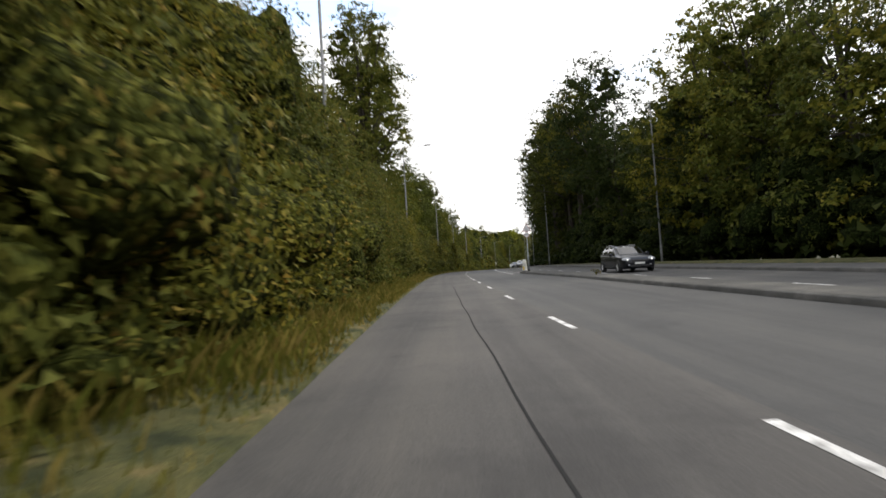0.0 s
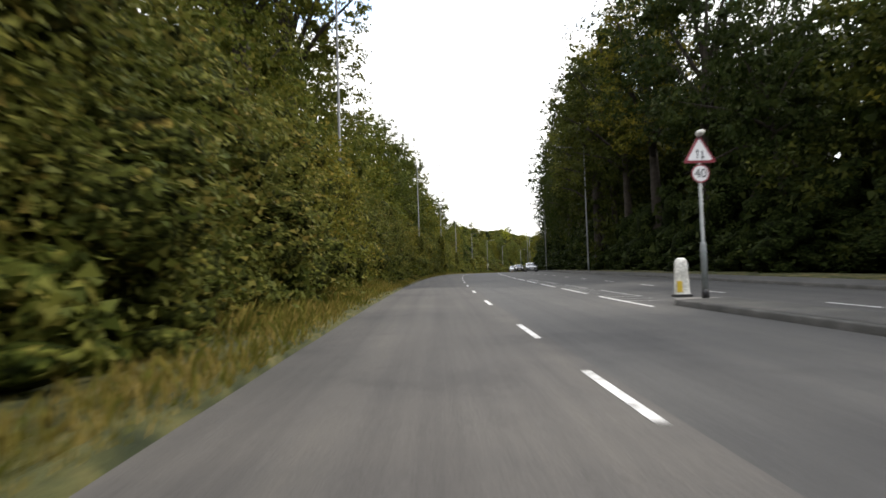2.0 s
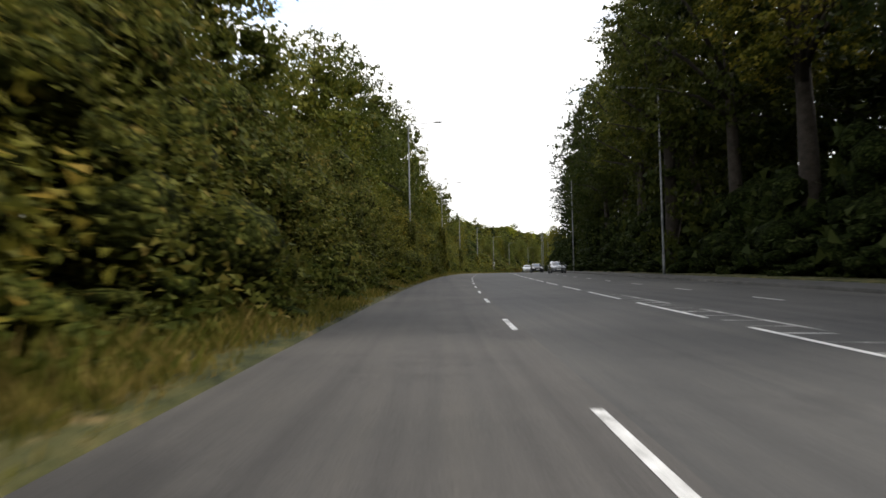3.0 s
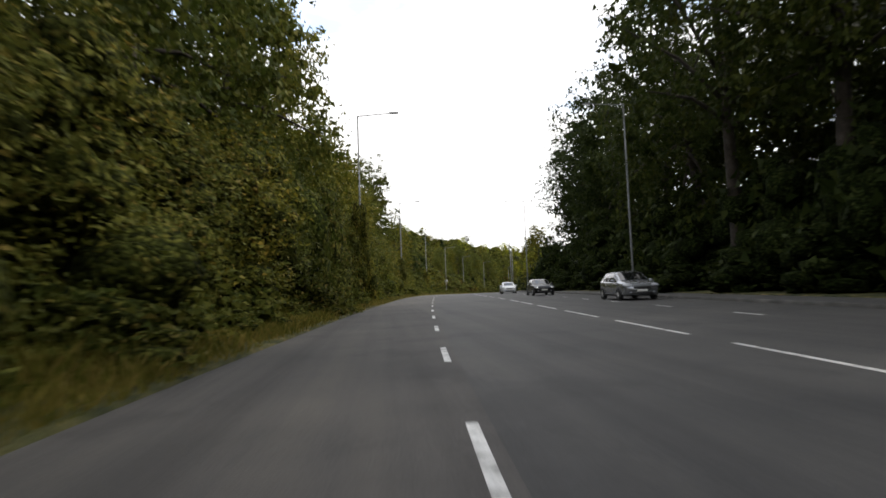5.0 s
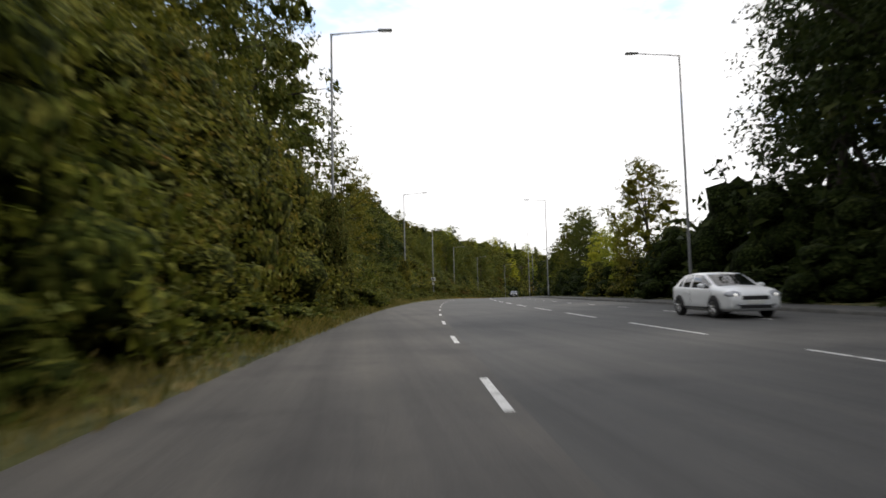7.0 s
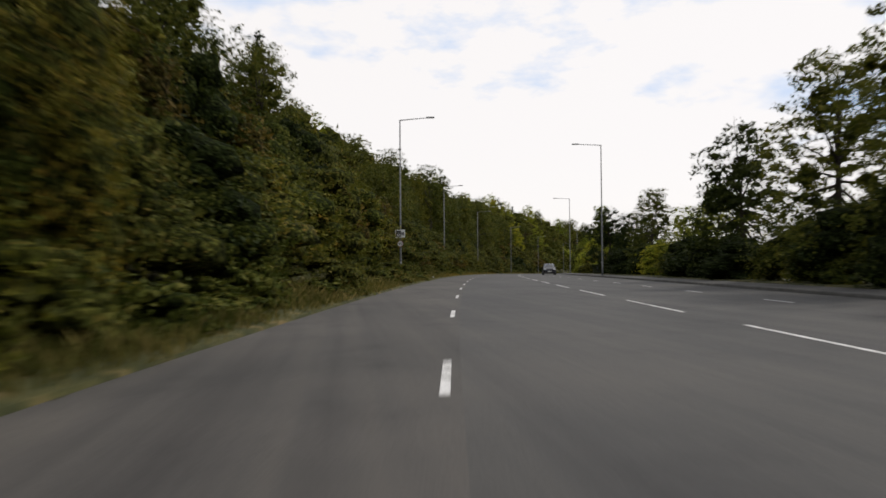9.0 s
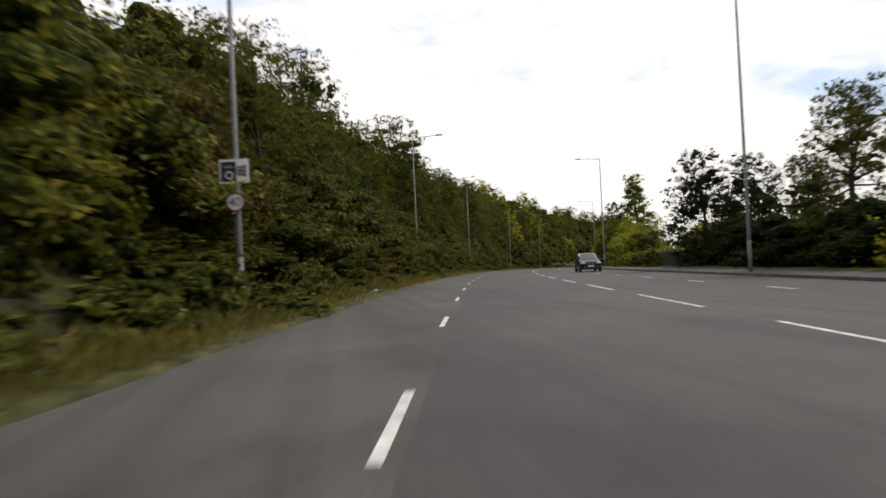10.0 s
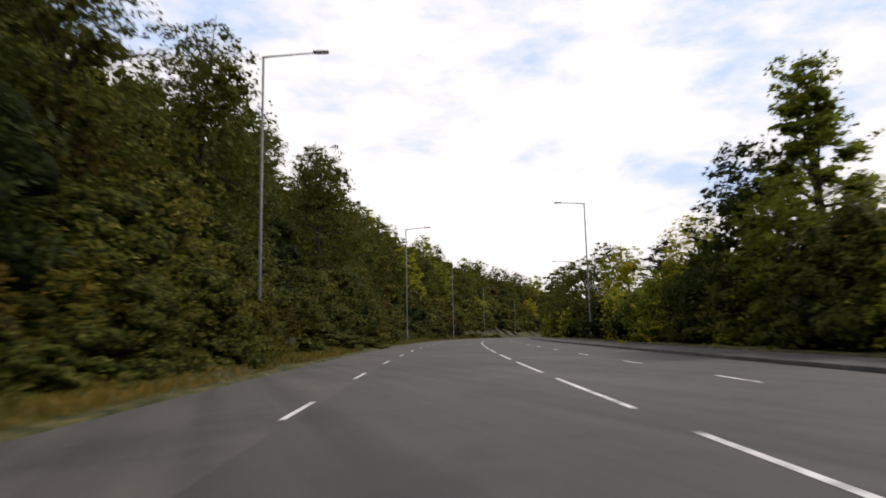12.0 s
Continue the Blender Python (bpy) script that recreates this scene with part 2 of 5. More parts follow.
LEFT = lambda y: lerp(y, [(-60, -3.5), (60, -3.5), (120, -3.6), (200, -3.6), (300, -3.0), (620, -3.0)])
CENTRE = lambda y: lerp(y, [(-60, 3.6), (50, 3.5), (85, 4.2), (140, 5.4), (250, 5.35), (320, 4.95), (620, 4.8)])
DIVIDE = lambda y: lerp(y, [(-60, 7.0), (50, 7.1), (85, 7.8), (140, 9.3), (250, 9.4), (320, 8.45), (620, 8.3)])
RIGHT = lambda y: lerp(y, [(-60, 10.4), (50, 10.6), (85, 11.3), (140, 12.3), (250, 12.3), (320, 11.6), (620, 11.4)])
BANK = [(-60, 0.12), (60, 0.14), (130, 0.3), (190, 0.5), (240, 0.8), (300, 0.85), (440, 0.9), (520, 0.85), (620, 0.75)]
SX = np.array([lane_x(v) for v in range(-60, 621, 4)])
SY = np.arange(-60, 621, 4.0)
SH = np.array([heading(v) for v in range(-60, 621, 4)])


def side(x, y):
    """The offset from the lane line and the distance along it."""
    i = int(np.argmin((SX - x) ** 2 + (SY - y) ** 2))
    dx, dy, h = x - SX[i], y - SY[i], SH[i]
    return dx * math.cos(h) - dy * math.sin(h), SY[i] + (dx * math.sin(h) + dy * math.cos(h)) * math.cos(h)


def ground_z(off, y):
    s = lerp(y, BANK)
    u = -off - 6.5
    if u > 0:
        return s * min(u, 26) + 0.08 * max(0, min(u - 26, 60)) + 0.1 * min(u, 2)
    if off > 24:
        return -0.06 * min(off - 24, 30)
    return 0.0


# ---- helpers for meshes ----
def mesh_object(name, verts, faces, mats, parent=None, label="", smooth=False, face_mats=None):
    me = bpy.data.meshes.new(name)
    me.from_pydata([tuple(v) for v in verts], [], faces)
    for m in mats if isinstance(mats, (list, tuple)) else [mats]:
        me.materials.append(m)
    if face_mats:
        me.polygons.foreach_set("material_index", face_mats)
    if smooth:
        me.polygons.foreach_set("use_smooth", [True] * len(me.polygons))
    me.update()
    ob = new(name, me)
    if parent:
        ob.parent = parent
    return tagged(ob, label)


def part(name, bm, mat, parent, label="", smooth=False):
    me = bpy.data.meshes.new(name)
    bmesh.ops.recalc_face_normals(bm, faces=bm.faces)
    bm.to_mesh(me)
    bm.free()
    me.materials.append(mat)
    if smooth:
        me.polygons.foreach_set("use_smooth", [True] * len(me.polygons))
    ob = new(name, me)
    ob.parent = parent
    return tagged(ob, label)


def box(bm, x0, x1, y0, y1, z0, z1, bevel=0.0):
    r = bmesh.ops.create_cube(bm, size=1.0, matrix=Matrix.Translation(((x0 + x1) / 2, (y0 + y1) / 2, (z0 + z1) / 2)) @ Matrix.Diagonal((x1 - x0, y1 - y0, z1 - z0, 1)))
    if bevel:
        es = list({e for v in r["verts"] for e in v.link_edges})
        bmesh.ops.bevel(bm, geom=es, offset=bevel, segments=2, affect="EDGES", profile=0.5)
    return r["verts"]


def tube(bm, path, radii, sides=8, caps=True):
    """A round tube through the points of path."""
    rings = []
    for i, p in enumerate(path):
        p = Vector(p)
        d = (Vector(path[min(i + 1, len(path) - 1)]) - Vector(path[max(i - 1, 0)])).normalized()
        a = d.orthogonal().normalized() if abs(d.z) < 0.999 else Vector((1, 0, 0))
        b = d.cross(a).normalized()
        rings.append([bm.verts.new(p + radii[i] * (math.cos(2 * math.pi * k / sides) * a + math.sin(2 * math.pi * k / sides) * b)) for k in range(sides)])
    for r, s in zip(rings, rings[1:]):
        off = min(range(sides), key=lambda o: sum((r[k].co - s[(k + o) % sides].co).length_squared for k in range(sides)))
        for k in range(sides):
            bm.faces.new((r[k], r[(k + 1) % sides], s[(k + 1 + off) % sides], s[(k + off) % sides]))
    if caps:
        bm.faces.new(rings[0])
        bm.faces.new(rings[-1])


def empty(name, m, label, category, group="", kind=""):
    ob = new(name)
    ob.matrix_world = m
    ob.empty_display_size = 0.3
    return tagged(ob, label, category, group, kind)


def strip(name, y0, y1, step, cols, mat, label="", parent=None, kind="structure"):
    """A sheet along the road: cols are functions of y that give (offset, height)."""
    n = int((y1 - y0) / step) + 1
    verts, faces, k = [], [], len(cols)
    for i in range(n):
        y = y0 + (y1 - y0) * i / (n - 1)
        for c in cols:
            o, z = c(y)
            verts.append(place(y, o, z))
    for i in range(n - 1):
        for j in range(k - 1):
            a = i * k + j
            faces.append((a, a + 1, a + k + 1, a + k))
    ob = mesh_object(name, verts, faces, mat, parent, label, True)
    return tagged(ob, label, "", "", kind) if kind else ob


# ---- ground ----
def spaced(lo, hi, step, far):
    out = list(np.arange(lo, hi + 0.1, step))
    d, a, b = step * 1.6, lo, hi
    while b < far:
        a, b, d = a - d, b + d, d * 1.6
        out = [a] + out + [b]
    return out


gx, gy = spaced(-90, 420, 5, 3500), spaced(-70, 660, 5, 3500)
gv, gf = [], []
for yy in gy:
    for xx in gx:
        o, s = side(xx, yy)
        gv.append((xx, yy, ground_z(o, s) - 0.12 + rise(s)))
for j in range(len(gy) - 1):
    for i in range(len(gx) - 1):
        a = j * len(gx) + i
        gf.append((a, a + 1, a + len(gx) + 1, a + len(gx)))
tagged(mesh_object("ground", gv, gf, M_SOIL, smooth=True), "dark soil and leaf litter under the trees", "ground", kind="structure")

strip("road", -60, 600, 2, [lambda y: (0.16, 0.0), lambda y: (CENTRE(y), 0.03), lambda y: (DIVIDE(y), 0.06), lambda y: (RIGHT(y), 0.09)], M_ASPHALT, "dark grey asphalt of the newer lanes")
strip("road_near_lane", -60, 600, 2, [lambda y: (LEFT(y), -0.02), lambda y: (LEFT(y) + 1.7, 0.0), lambda y: (0.16, 0.0)], M_ASPHALT_OLD, "paler worn asphalt of the lane beside the verge")
strip("joint", 2, 28, 1, [lambda y: (-1.5 + 0.015 * math.sin(y * 1.1), 0.0035), lambda y: (-1.475 + 0.015 * math.sin(y * 1.1), 0.0035)], M_JOINT, "dark bitumen joint along the lane")
strip("verge", -60, 600, 2, [lambda y: (LEFT(y) + 0.02, -0.05), lambda y: (LEFT(y) - 0.02, 0.03 + 0.03 * math.sin(y * 1.3)), lambda y: (LEFT(y) - 0.9, 0.09 + 0.05 * math.sin(y * 0.7)),
      lambda y: (-6.0, 0.16 + 0.06 * math.sin(y * 0.9)), lambda y: (-9.0, ground_z(-9.0, y) + 0.1)], M_VERGE, "rough grass verge beside the road")
strip("pavement", -60, 600, 2, [lambda y: (RIGHT(y) + 0.13, 0.2), lambda y: (RIGHT(y) + 2.2, 0.24)], M_SLAB, "dark asphalt footway behind the kerb")
strip("verge_right", -60, 600, 2, [lambda y: (RIGHT(y) + 2.2, 0.235), lambda y: (RIGHT(y) + 2.22, 0.28), lambda y: (RIGHT(y) + 4.5, 0.3), lambda y: (RIGHT(y) + 9, 0.1), lambda y: (RIGHT(y) + 13, -0.2)], M_VERGE, "shaded grass under the trees")
strip("kerb_right", -60, 600, 2, [lambda y: (RIGHT(y), 0.05), lambda y: (RIGHT(y) + 0.01, 0.19), lambda y: (RIGHT(y) + 0.03, 0.215), lambda y: (RIGHT(y) + 0.13, 0.215), lambda y: (RIGHT(y) + 0.135, 0.15)], M_KERB, "worn concrete kerb")


# ---- road markings ----
def dash(y0, y1, off, w, z=0.0):
    n = max(2, int((y1 - y0) / 1.0) + 1)
    verts, faces = [], []
    for i in range(n):
        y = y0 + (y1 - y0) * i / (n - 1)
        o = off(y) if callable(off) else off
        verts += [place(y, o - w / 2, z + 0.004), place(y, o + w / 2, z + 0.004)]
    for i in range(n - 1):
        faces.append((2 * i, 2 * i + 1, 2 * i + 3, 2 * i + 2))
    return verts, faces


def marking(name, pieces, label, mat=M_PAINT):
    verts, faces = [], []
    for v, f in pieces:
        k = len(verts)
        verts += v
        faces += [tuple(i + k for i in q) for q in f]
    return tagged(mesh_object(name, verts, faces, mat), label, "road marking", kind="structure")


# starts of the dashes, which are spaced a little unevenly
near = list(np.arange(-42.0, 16, 7.3)) + [16.6, 24.0, 31.2, 37.3, 42.0, 49.4, 56.6, 64.1] + list(np.arange(71.4, 123, 5.83)) + list(np.arange(123.9, 157, 6.7)) + list(np.arange(157.4, 211, 6.8))
beyond = list(np.arange(211.8, 241, 7.55)) + list(np.arange(242.0, 290, 7.1)) + list(np.arange(291.7, 590, 6.65))
marking("lane_line", [dash(y, y + 2.0, 0, 0.105) for y in near] + [dash(y, y + 1.9, 0, 0.1) for y in beyond], "broken white line between the lanes")
marking("centre_line", [dash(y, y + 4.5, CENTRE, 0.115, 0.03) for y in np.arange(46.7, 130, 6.2)] + [dash(y, y + 4.6, CENTRE, 0.115, 0.03) for y in np.arange(132.8, 204, 7.9)] + [dash(y, y + 4.6, CENTRE, 0.115, 0.03) for y in np.arange(205.2, 300, 7.5)]
        + [dash(y, y + 5.0, CENTRE, 0.115, 0.03) for y in np.arange(304.6, 590, 6.9)], "long white dashes along the middle of the road")
marking("far_lane_line", [dash(y, y + 1.6, DIVIDE, 0.11, 0.06) for y in np.arange(-42.4, 300, 6.2)] + [dash(y, y + 1.7, DIVIDE, 0.11, 0.06) for y in np.arange(302.0, 590, 6.4)], "broken white line on the oncoming side")
hatch = []
for y in np.arange(48.7, 74, 1.0):
    w, o = lerp(y, [(48, 1.0), (76, 0.35)]), CENTRE(y) + 0.07
    hatch.append(([place(y, o, 0.036), place(y + 0.11, o, 0.036), place(y - 0.1, o + w, 0.042), place(y - 0.21, o + w, 0.042)], [(0, 1, 2, 3)]))
hatch += [dash(y, y + 4.3, lambda v: CENTRE(v) + 0.12 + lerp(v, [(48, 1.0), (76, 0.35)]), 0.12, 0.04) for y in np.arange(50.5, 72, 6.2)]
marking("hatching", hatch, "worn white hatching behind the traffic island", M_PAINT_WORN)
# ---- street lamps ----
def street_lamp(m):
    """A tall steel column with a bracket arm and a flat lantern; the arm points along +x."""
    lamp = empty("street_lamp", m, "tall galvanised steel street lamp with a single arm over the road", "street lamp", "lamps along the road")
    bm = bmesh.new()
    tube(bm, [(0, 0, -0.2), (0, 0, 1.6)], [0.09, 0.086], 12)
    part("base_column", bm, M_STEEL, lamp, smooth=True)
    bm = bmesh.new()
    tube(bm, [(0, 0, 1.6), (0, 0, 1.72), (0, 0, 13.3)], [0.086, 0.076, 0.05], 12)
    part("column", bm, M_STEEL, lamp, smooth=True)
    bm = bmesh.new()
    tube(bm, [(-0.06, 0, 13.26), (0.5, 0, 13.31), (2.3, 0, 13.42)], [0.05, 0.036, 0.03], 8)
    part("arm", bm, M_STEEL, lamp, smooth=True)
    bm = bmesh.new()
    box(bm, 2.2, 2.88, -0.12, 0.12, 13.4, 13.49, 0.035)
    lantern = part("lantern", bm, M_STEEL, lamp, "flat grey lantern head")
    bm = bmesh.new()
    box(bm, 2.35, 2.82, -0.09, 0.09, 13.38, 13.402, 0.008)
    part("lens", bm, M_LENS, lantern, "clear bowl under the lantern")
    bm = bmesh.new()
    box(bm, -0.045, 0.045, -0.098, -0.08, 0.5, 1.05, 0.004)
    part("door", bm, M_STEEL, lamp)
    return lamp


M_LENS = material("lamp_lens", (0.75, 0.76, 0.74), 0.2)
LAMPS_LEFT = [(-4.1, 20.5), (-4.0, 58.4), (-1.8, 103.2), (1.3, 138.1), (5.5, 179.2), (12.4, 223.4), (20.9, 261.9), (31.3, 299.7), (44.9, 335.1), (63.9, 373.9), (85, 411), (110, 450), (142, 492)]
LAMPS_RIGHT = [(17.3, 47.4), (16.2, 94.2), (19.8, 135.9), (23.7, 180.1), (32.1, 227.8), (41.9, 268.8), (55.8, 310.9), (76.4, 356.2), (101, 396), (129, 436), (163, 478)]
first = None
for row, turn in ((LAMPS_LEFT, 0), (LAMPS_RIGHT, 180)):
    for lx, ly in row:
        o, s = side(lx, ly)
        m = pose(lx, ly, rise(s) + (0.0 if turn == 0 else 0.05), 0, 0, -math.degrees(heading(s)) + turn)
        if first is None:
            first = street_lamp(m)
        else:
            copy_thing(first, m)

# ---- plants ----
def leaf_cloud(rng, centres, radii, counts, size, flat=0.35, inner=0.25, corners=4):
    """Vertices of many small folded leaves lying in shells round the given lobes."""
    out = []
    for c, r, n in zip(centres, radii, counts):
        d = rng.normal(size=(n, 3))
        d /= np.linalg.norm(d, axis=1)[:, None]
        # leaves hang in loose sprays, which keep the outline of a lobe uneven
        m = max(3, n // 14)
        e = rng.normal(size=(m, 3))
        e /= np.linalg.norm(e, axis=1)[:, None]
        e *= (0.5 + 0.5 * rng.random(m) ** 0.6)[:, None]
        k = rng.integers(0, m, n)
        p = np.asarray(c) + (e[k] + np.clip(rng.normal(size=(n, 3)), -1.5, 1.5) * np.array([0.15, 0.15, 0.1])) * np.asarray(r)
        d = e[k] / np.linalg.norm(e[k], axis=1)[:, None]
        nrm = d * 0.8 + rng.normal(size=(n, 3)) * 0.55 + np.array([0, 0, flat])
        nrm /= np.linalg.norm(nrm, axis=1)[:, None]
        t = np.cross(nrm, rng.normal(size=(n, 3)))
        t /= np.linalg.norm(t, axis=1)[:, None] + 1e-9
        b = np.cross(nrm, t)
        s = size * (0.55 + 0.9 * rng.random(n))[:, None]
        fold = nrm * s * 0.18
        quad = np.stack([p - t * s, p - b * s * 0.42 + fold, p + t * s, p + b * s * 0.42 + fold], axis=1)
        if corners == 3:
            quad = np.stack([p - t * s * 0.7 - b * s * 0.5, p + t * s * 1.1, p - t * s * 0.3 + b * s * 0.62], axis=1)
        out.append(quad)
    return np.concatenate(out)


def leaf_mesh(name, quads, mat):
    me = bpy.data.meshes.new(name)
    n, k = quads.shape[:2]
    me.vertices.add(n * k)
    me.vertices.foreach_set("co", quads.reshape(-1).astype(np.float32))
    me.loops.add(n * k)
    me.loops.foreach_set("vertex_index", np.arange(n * k, dtype=np.int32))
    me.polygons.add(n)
    me.polygons.foreach_set("loop_start", np.arange(0, n * k, k, dtype=np.int32))
    me.materials.append(mat)
    me.update(calc_edges=True)
    return me


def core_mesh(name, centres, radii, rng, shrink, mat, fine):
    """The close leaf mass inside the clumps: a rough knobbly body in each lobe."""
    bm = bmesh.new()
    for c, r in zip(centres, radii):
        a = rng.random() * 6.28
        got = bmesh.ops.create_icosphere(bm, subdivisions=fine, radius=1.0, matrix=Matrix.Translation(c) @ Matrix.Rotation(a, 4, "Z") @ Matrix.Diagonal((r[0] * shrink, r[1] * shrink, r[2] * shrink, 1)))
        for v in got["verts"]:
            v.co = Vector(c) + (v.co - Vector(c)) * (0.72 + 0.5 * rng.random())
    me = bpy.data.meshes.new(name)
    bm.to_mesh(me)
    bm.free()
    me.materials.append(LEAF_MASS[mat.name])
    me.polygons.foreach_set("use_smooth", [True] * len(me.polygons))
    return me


def tree(name, seed, height, spread, mat, leaves, size, label, clear=0.22, lobes=16, slim=1.0, thin=0.0, lump=1.0, cone=False, core=0.56, group="roadside trees"):
    """A tapered trunk that forks into limbs, with a crown of many leaf clumps at their ends. Built 1:1 at the origin."""
    rng = np.random.default_rng(seed)
    root = empty(name, pose(0, 0, 0), label, "tree", group)
    bm = bmesh.new()
    lean = rng.normal(size=2) * 0.04 * height
    trunk_path = [(lean[0] * k * k, lean[1] * k * k, height * 0.75 * k - 0.3 * (k == 0)) for k in (0, 0.12, 0.35, 0.6, 0.85, 1.0)]
    r0 = height * 0.017
    tube(bm, trunk_path, [r0 * 1.35, r0, r0 * 0.85, r0 * 0.6, r0 * 0.35, r0 * 0.15], 8)
    part("trunk", bm, M_BARK, root, smooth=True)
    centres, radii, dense = [], [], []
    for i in range(lobes):
        a = i * 2.399 + rng.random() * 0.8
        u = (i + 0.5) / lobes
        z = height * (clear + (0.97 - clear) * u)
        prof = math.sin(math.pi * (0.12 + 0.82 * u) ** 0.8) ** 0.7 if not cone else 0.1 + 0.9 * (1 - u) ** 0.8 * min(1.0, 0.45 + 5 * u)
        r = spread * prof * slim * (0.3 + 0.55 * rng.random() ** 0.7)
        c = (math.cos(a) * r + lean[0] * u, math.sin(a) * r + lean[1] * u, z - height * 0.05)
        s = spread * lump * (0.26 + 0.2 * rng.random()) * (0.75 + 0.4 * prof)
        centres.append(c)
        radii.append((s, s, s * (0.6 + 0.25 * rng.random())))
        if r < 0.62 * spread * prof * slim and u < 0.86:
            dense.append(i)
    for i in range(0, lobes, 4):
        c = centres[i]
        k = 0.25 + 0.5 * i / lobes
        a = Vector(trunk_path[2]).lerp(Vector(trunk_path[4]), k)
        b = Vector(c)
        mid = a.lerp(b, 0.5) + Vector((0, 0, 0.06 * height * 0.3))
        bm = bmesh.new()
        tube(bm, [a, mid, b, b + (b - mid) * 0.5], [r0 * 0.4, r0 * 0.26, r0 * 0.13, r0 * 0.04], 5)
        part("limb", bm, M_BARK, root, smooth=True)
    w = np.array([r[0] ** 2 for r in radii])
    counts = np.maximum(20, (leaves * w / w.sum())).astype(int)
    q = leaf_cloud(rng, centres, radii, counts, size, corners=3)
    # twigs of leaves that break the outline
    m = leaves // 14
    pick = rng.integers(0, lobes, m)
    d = rng.normal(size=(m, 3))
    d /= np.linalg.norm(d, axis=1)[:, None]
    tips = np.array([centres[k] for k in pick]) + d * np.array([radii[k] for k in pick]) * (0.8 + 0.25 * rng.random(m))[:, None]
    q2 = leaf_cloud(rng, tips, np.full((m, 3), size * 1.4), np.full(m, 3), size * 0.8, corners=3)
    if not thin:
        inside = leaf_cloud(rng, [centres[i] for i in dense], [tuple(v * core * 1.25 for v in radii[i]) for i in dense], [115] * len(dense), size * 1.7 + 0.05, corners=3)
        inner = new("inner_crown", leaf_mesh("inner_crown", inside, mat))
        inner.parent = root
    crown = new("crown", leaf_mesh("crown", np.concatenate([q, q2]), mat))
    crown.parent = root
    return root


def bush(name, seed, width, height, mat, leaves, size, label, corners=4, core=0.7, group="shrubs along the road"):
    """A many-stemmed shrub: stems from the root and leaf clumps down to the ground."""
    rng = np.random.default_rng(seed)
    root = empty(name, pose(0, 0, 0), label, "bush", group)
    centres, radii = [], []
    k = 15
    for i in range(k):
        a = i * 2.399 + rng.random()
        u = i / (k - 1)
        r = width * 0.5 * (0.85 - 0.5 * u) * (0.4 + 0.6 * rng.random())
        centres.append((math.cos(a) * r, math.sin(a) * r, height * (0.16 + 0.7 * u)))
        s = width * (0.22 + 0.14 * rng.random()) * (1 - 0.2 * u)
        radii.append((s, s, min(s, height * 0.2) * (0.9 + 0.4 * rng.random())))
    for i in range(0, k, 3):
        bm = bmesh.new()
        c = Vector(centres[i])
        tube(bm, [(c.x * 0.15, c.y * 0.15, -0.2), (c.x * 0.6, c.y * 0.6, c.z * 0.6), c], [0.06, 0.045, 0.02], 5)
        part("stem", bm, M_BARK, root, smooth=True)
    w = np.array([r[0] * r[2] for r in radii])
    q = leaf_cloud(rng, centres, radii, np.maximum(20, leaves * w / w.sum()).astype(int), size, corners=corners)
    m = leaves // 16
    pick = rng.integers(0, k, m)
    d = rng.normal(size=(m, 3))
    d /= np.linalg.norm(d, axis=1)[:, None]
    tips = np.array([centres[j] for j in pick]) + d * np.array([radii[j] for j in pick]) * (1.0 + 0.25 * rng.random(m))[:, None]
    tips[:, 2] = np.maximum(tips[:, 2], 0.1)
    q2 = leaf_cloud(rng, tips, np.full((m, 3), size * 1.6), np.full(m, 3), size * 0.9, corners=corners)
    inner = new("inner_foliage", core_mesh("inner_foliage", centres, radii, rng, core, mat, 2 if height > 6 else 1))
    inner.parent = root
    leaves_ob = new("foliage", leaf_mesh("foliage", np.concatenate([q, q2]), mat))
    leaves_ob.parent = root
    return root


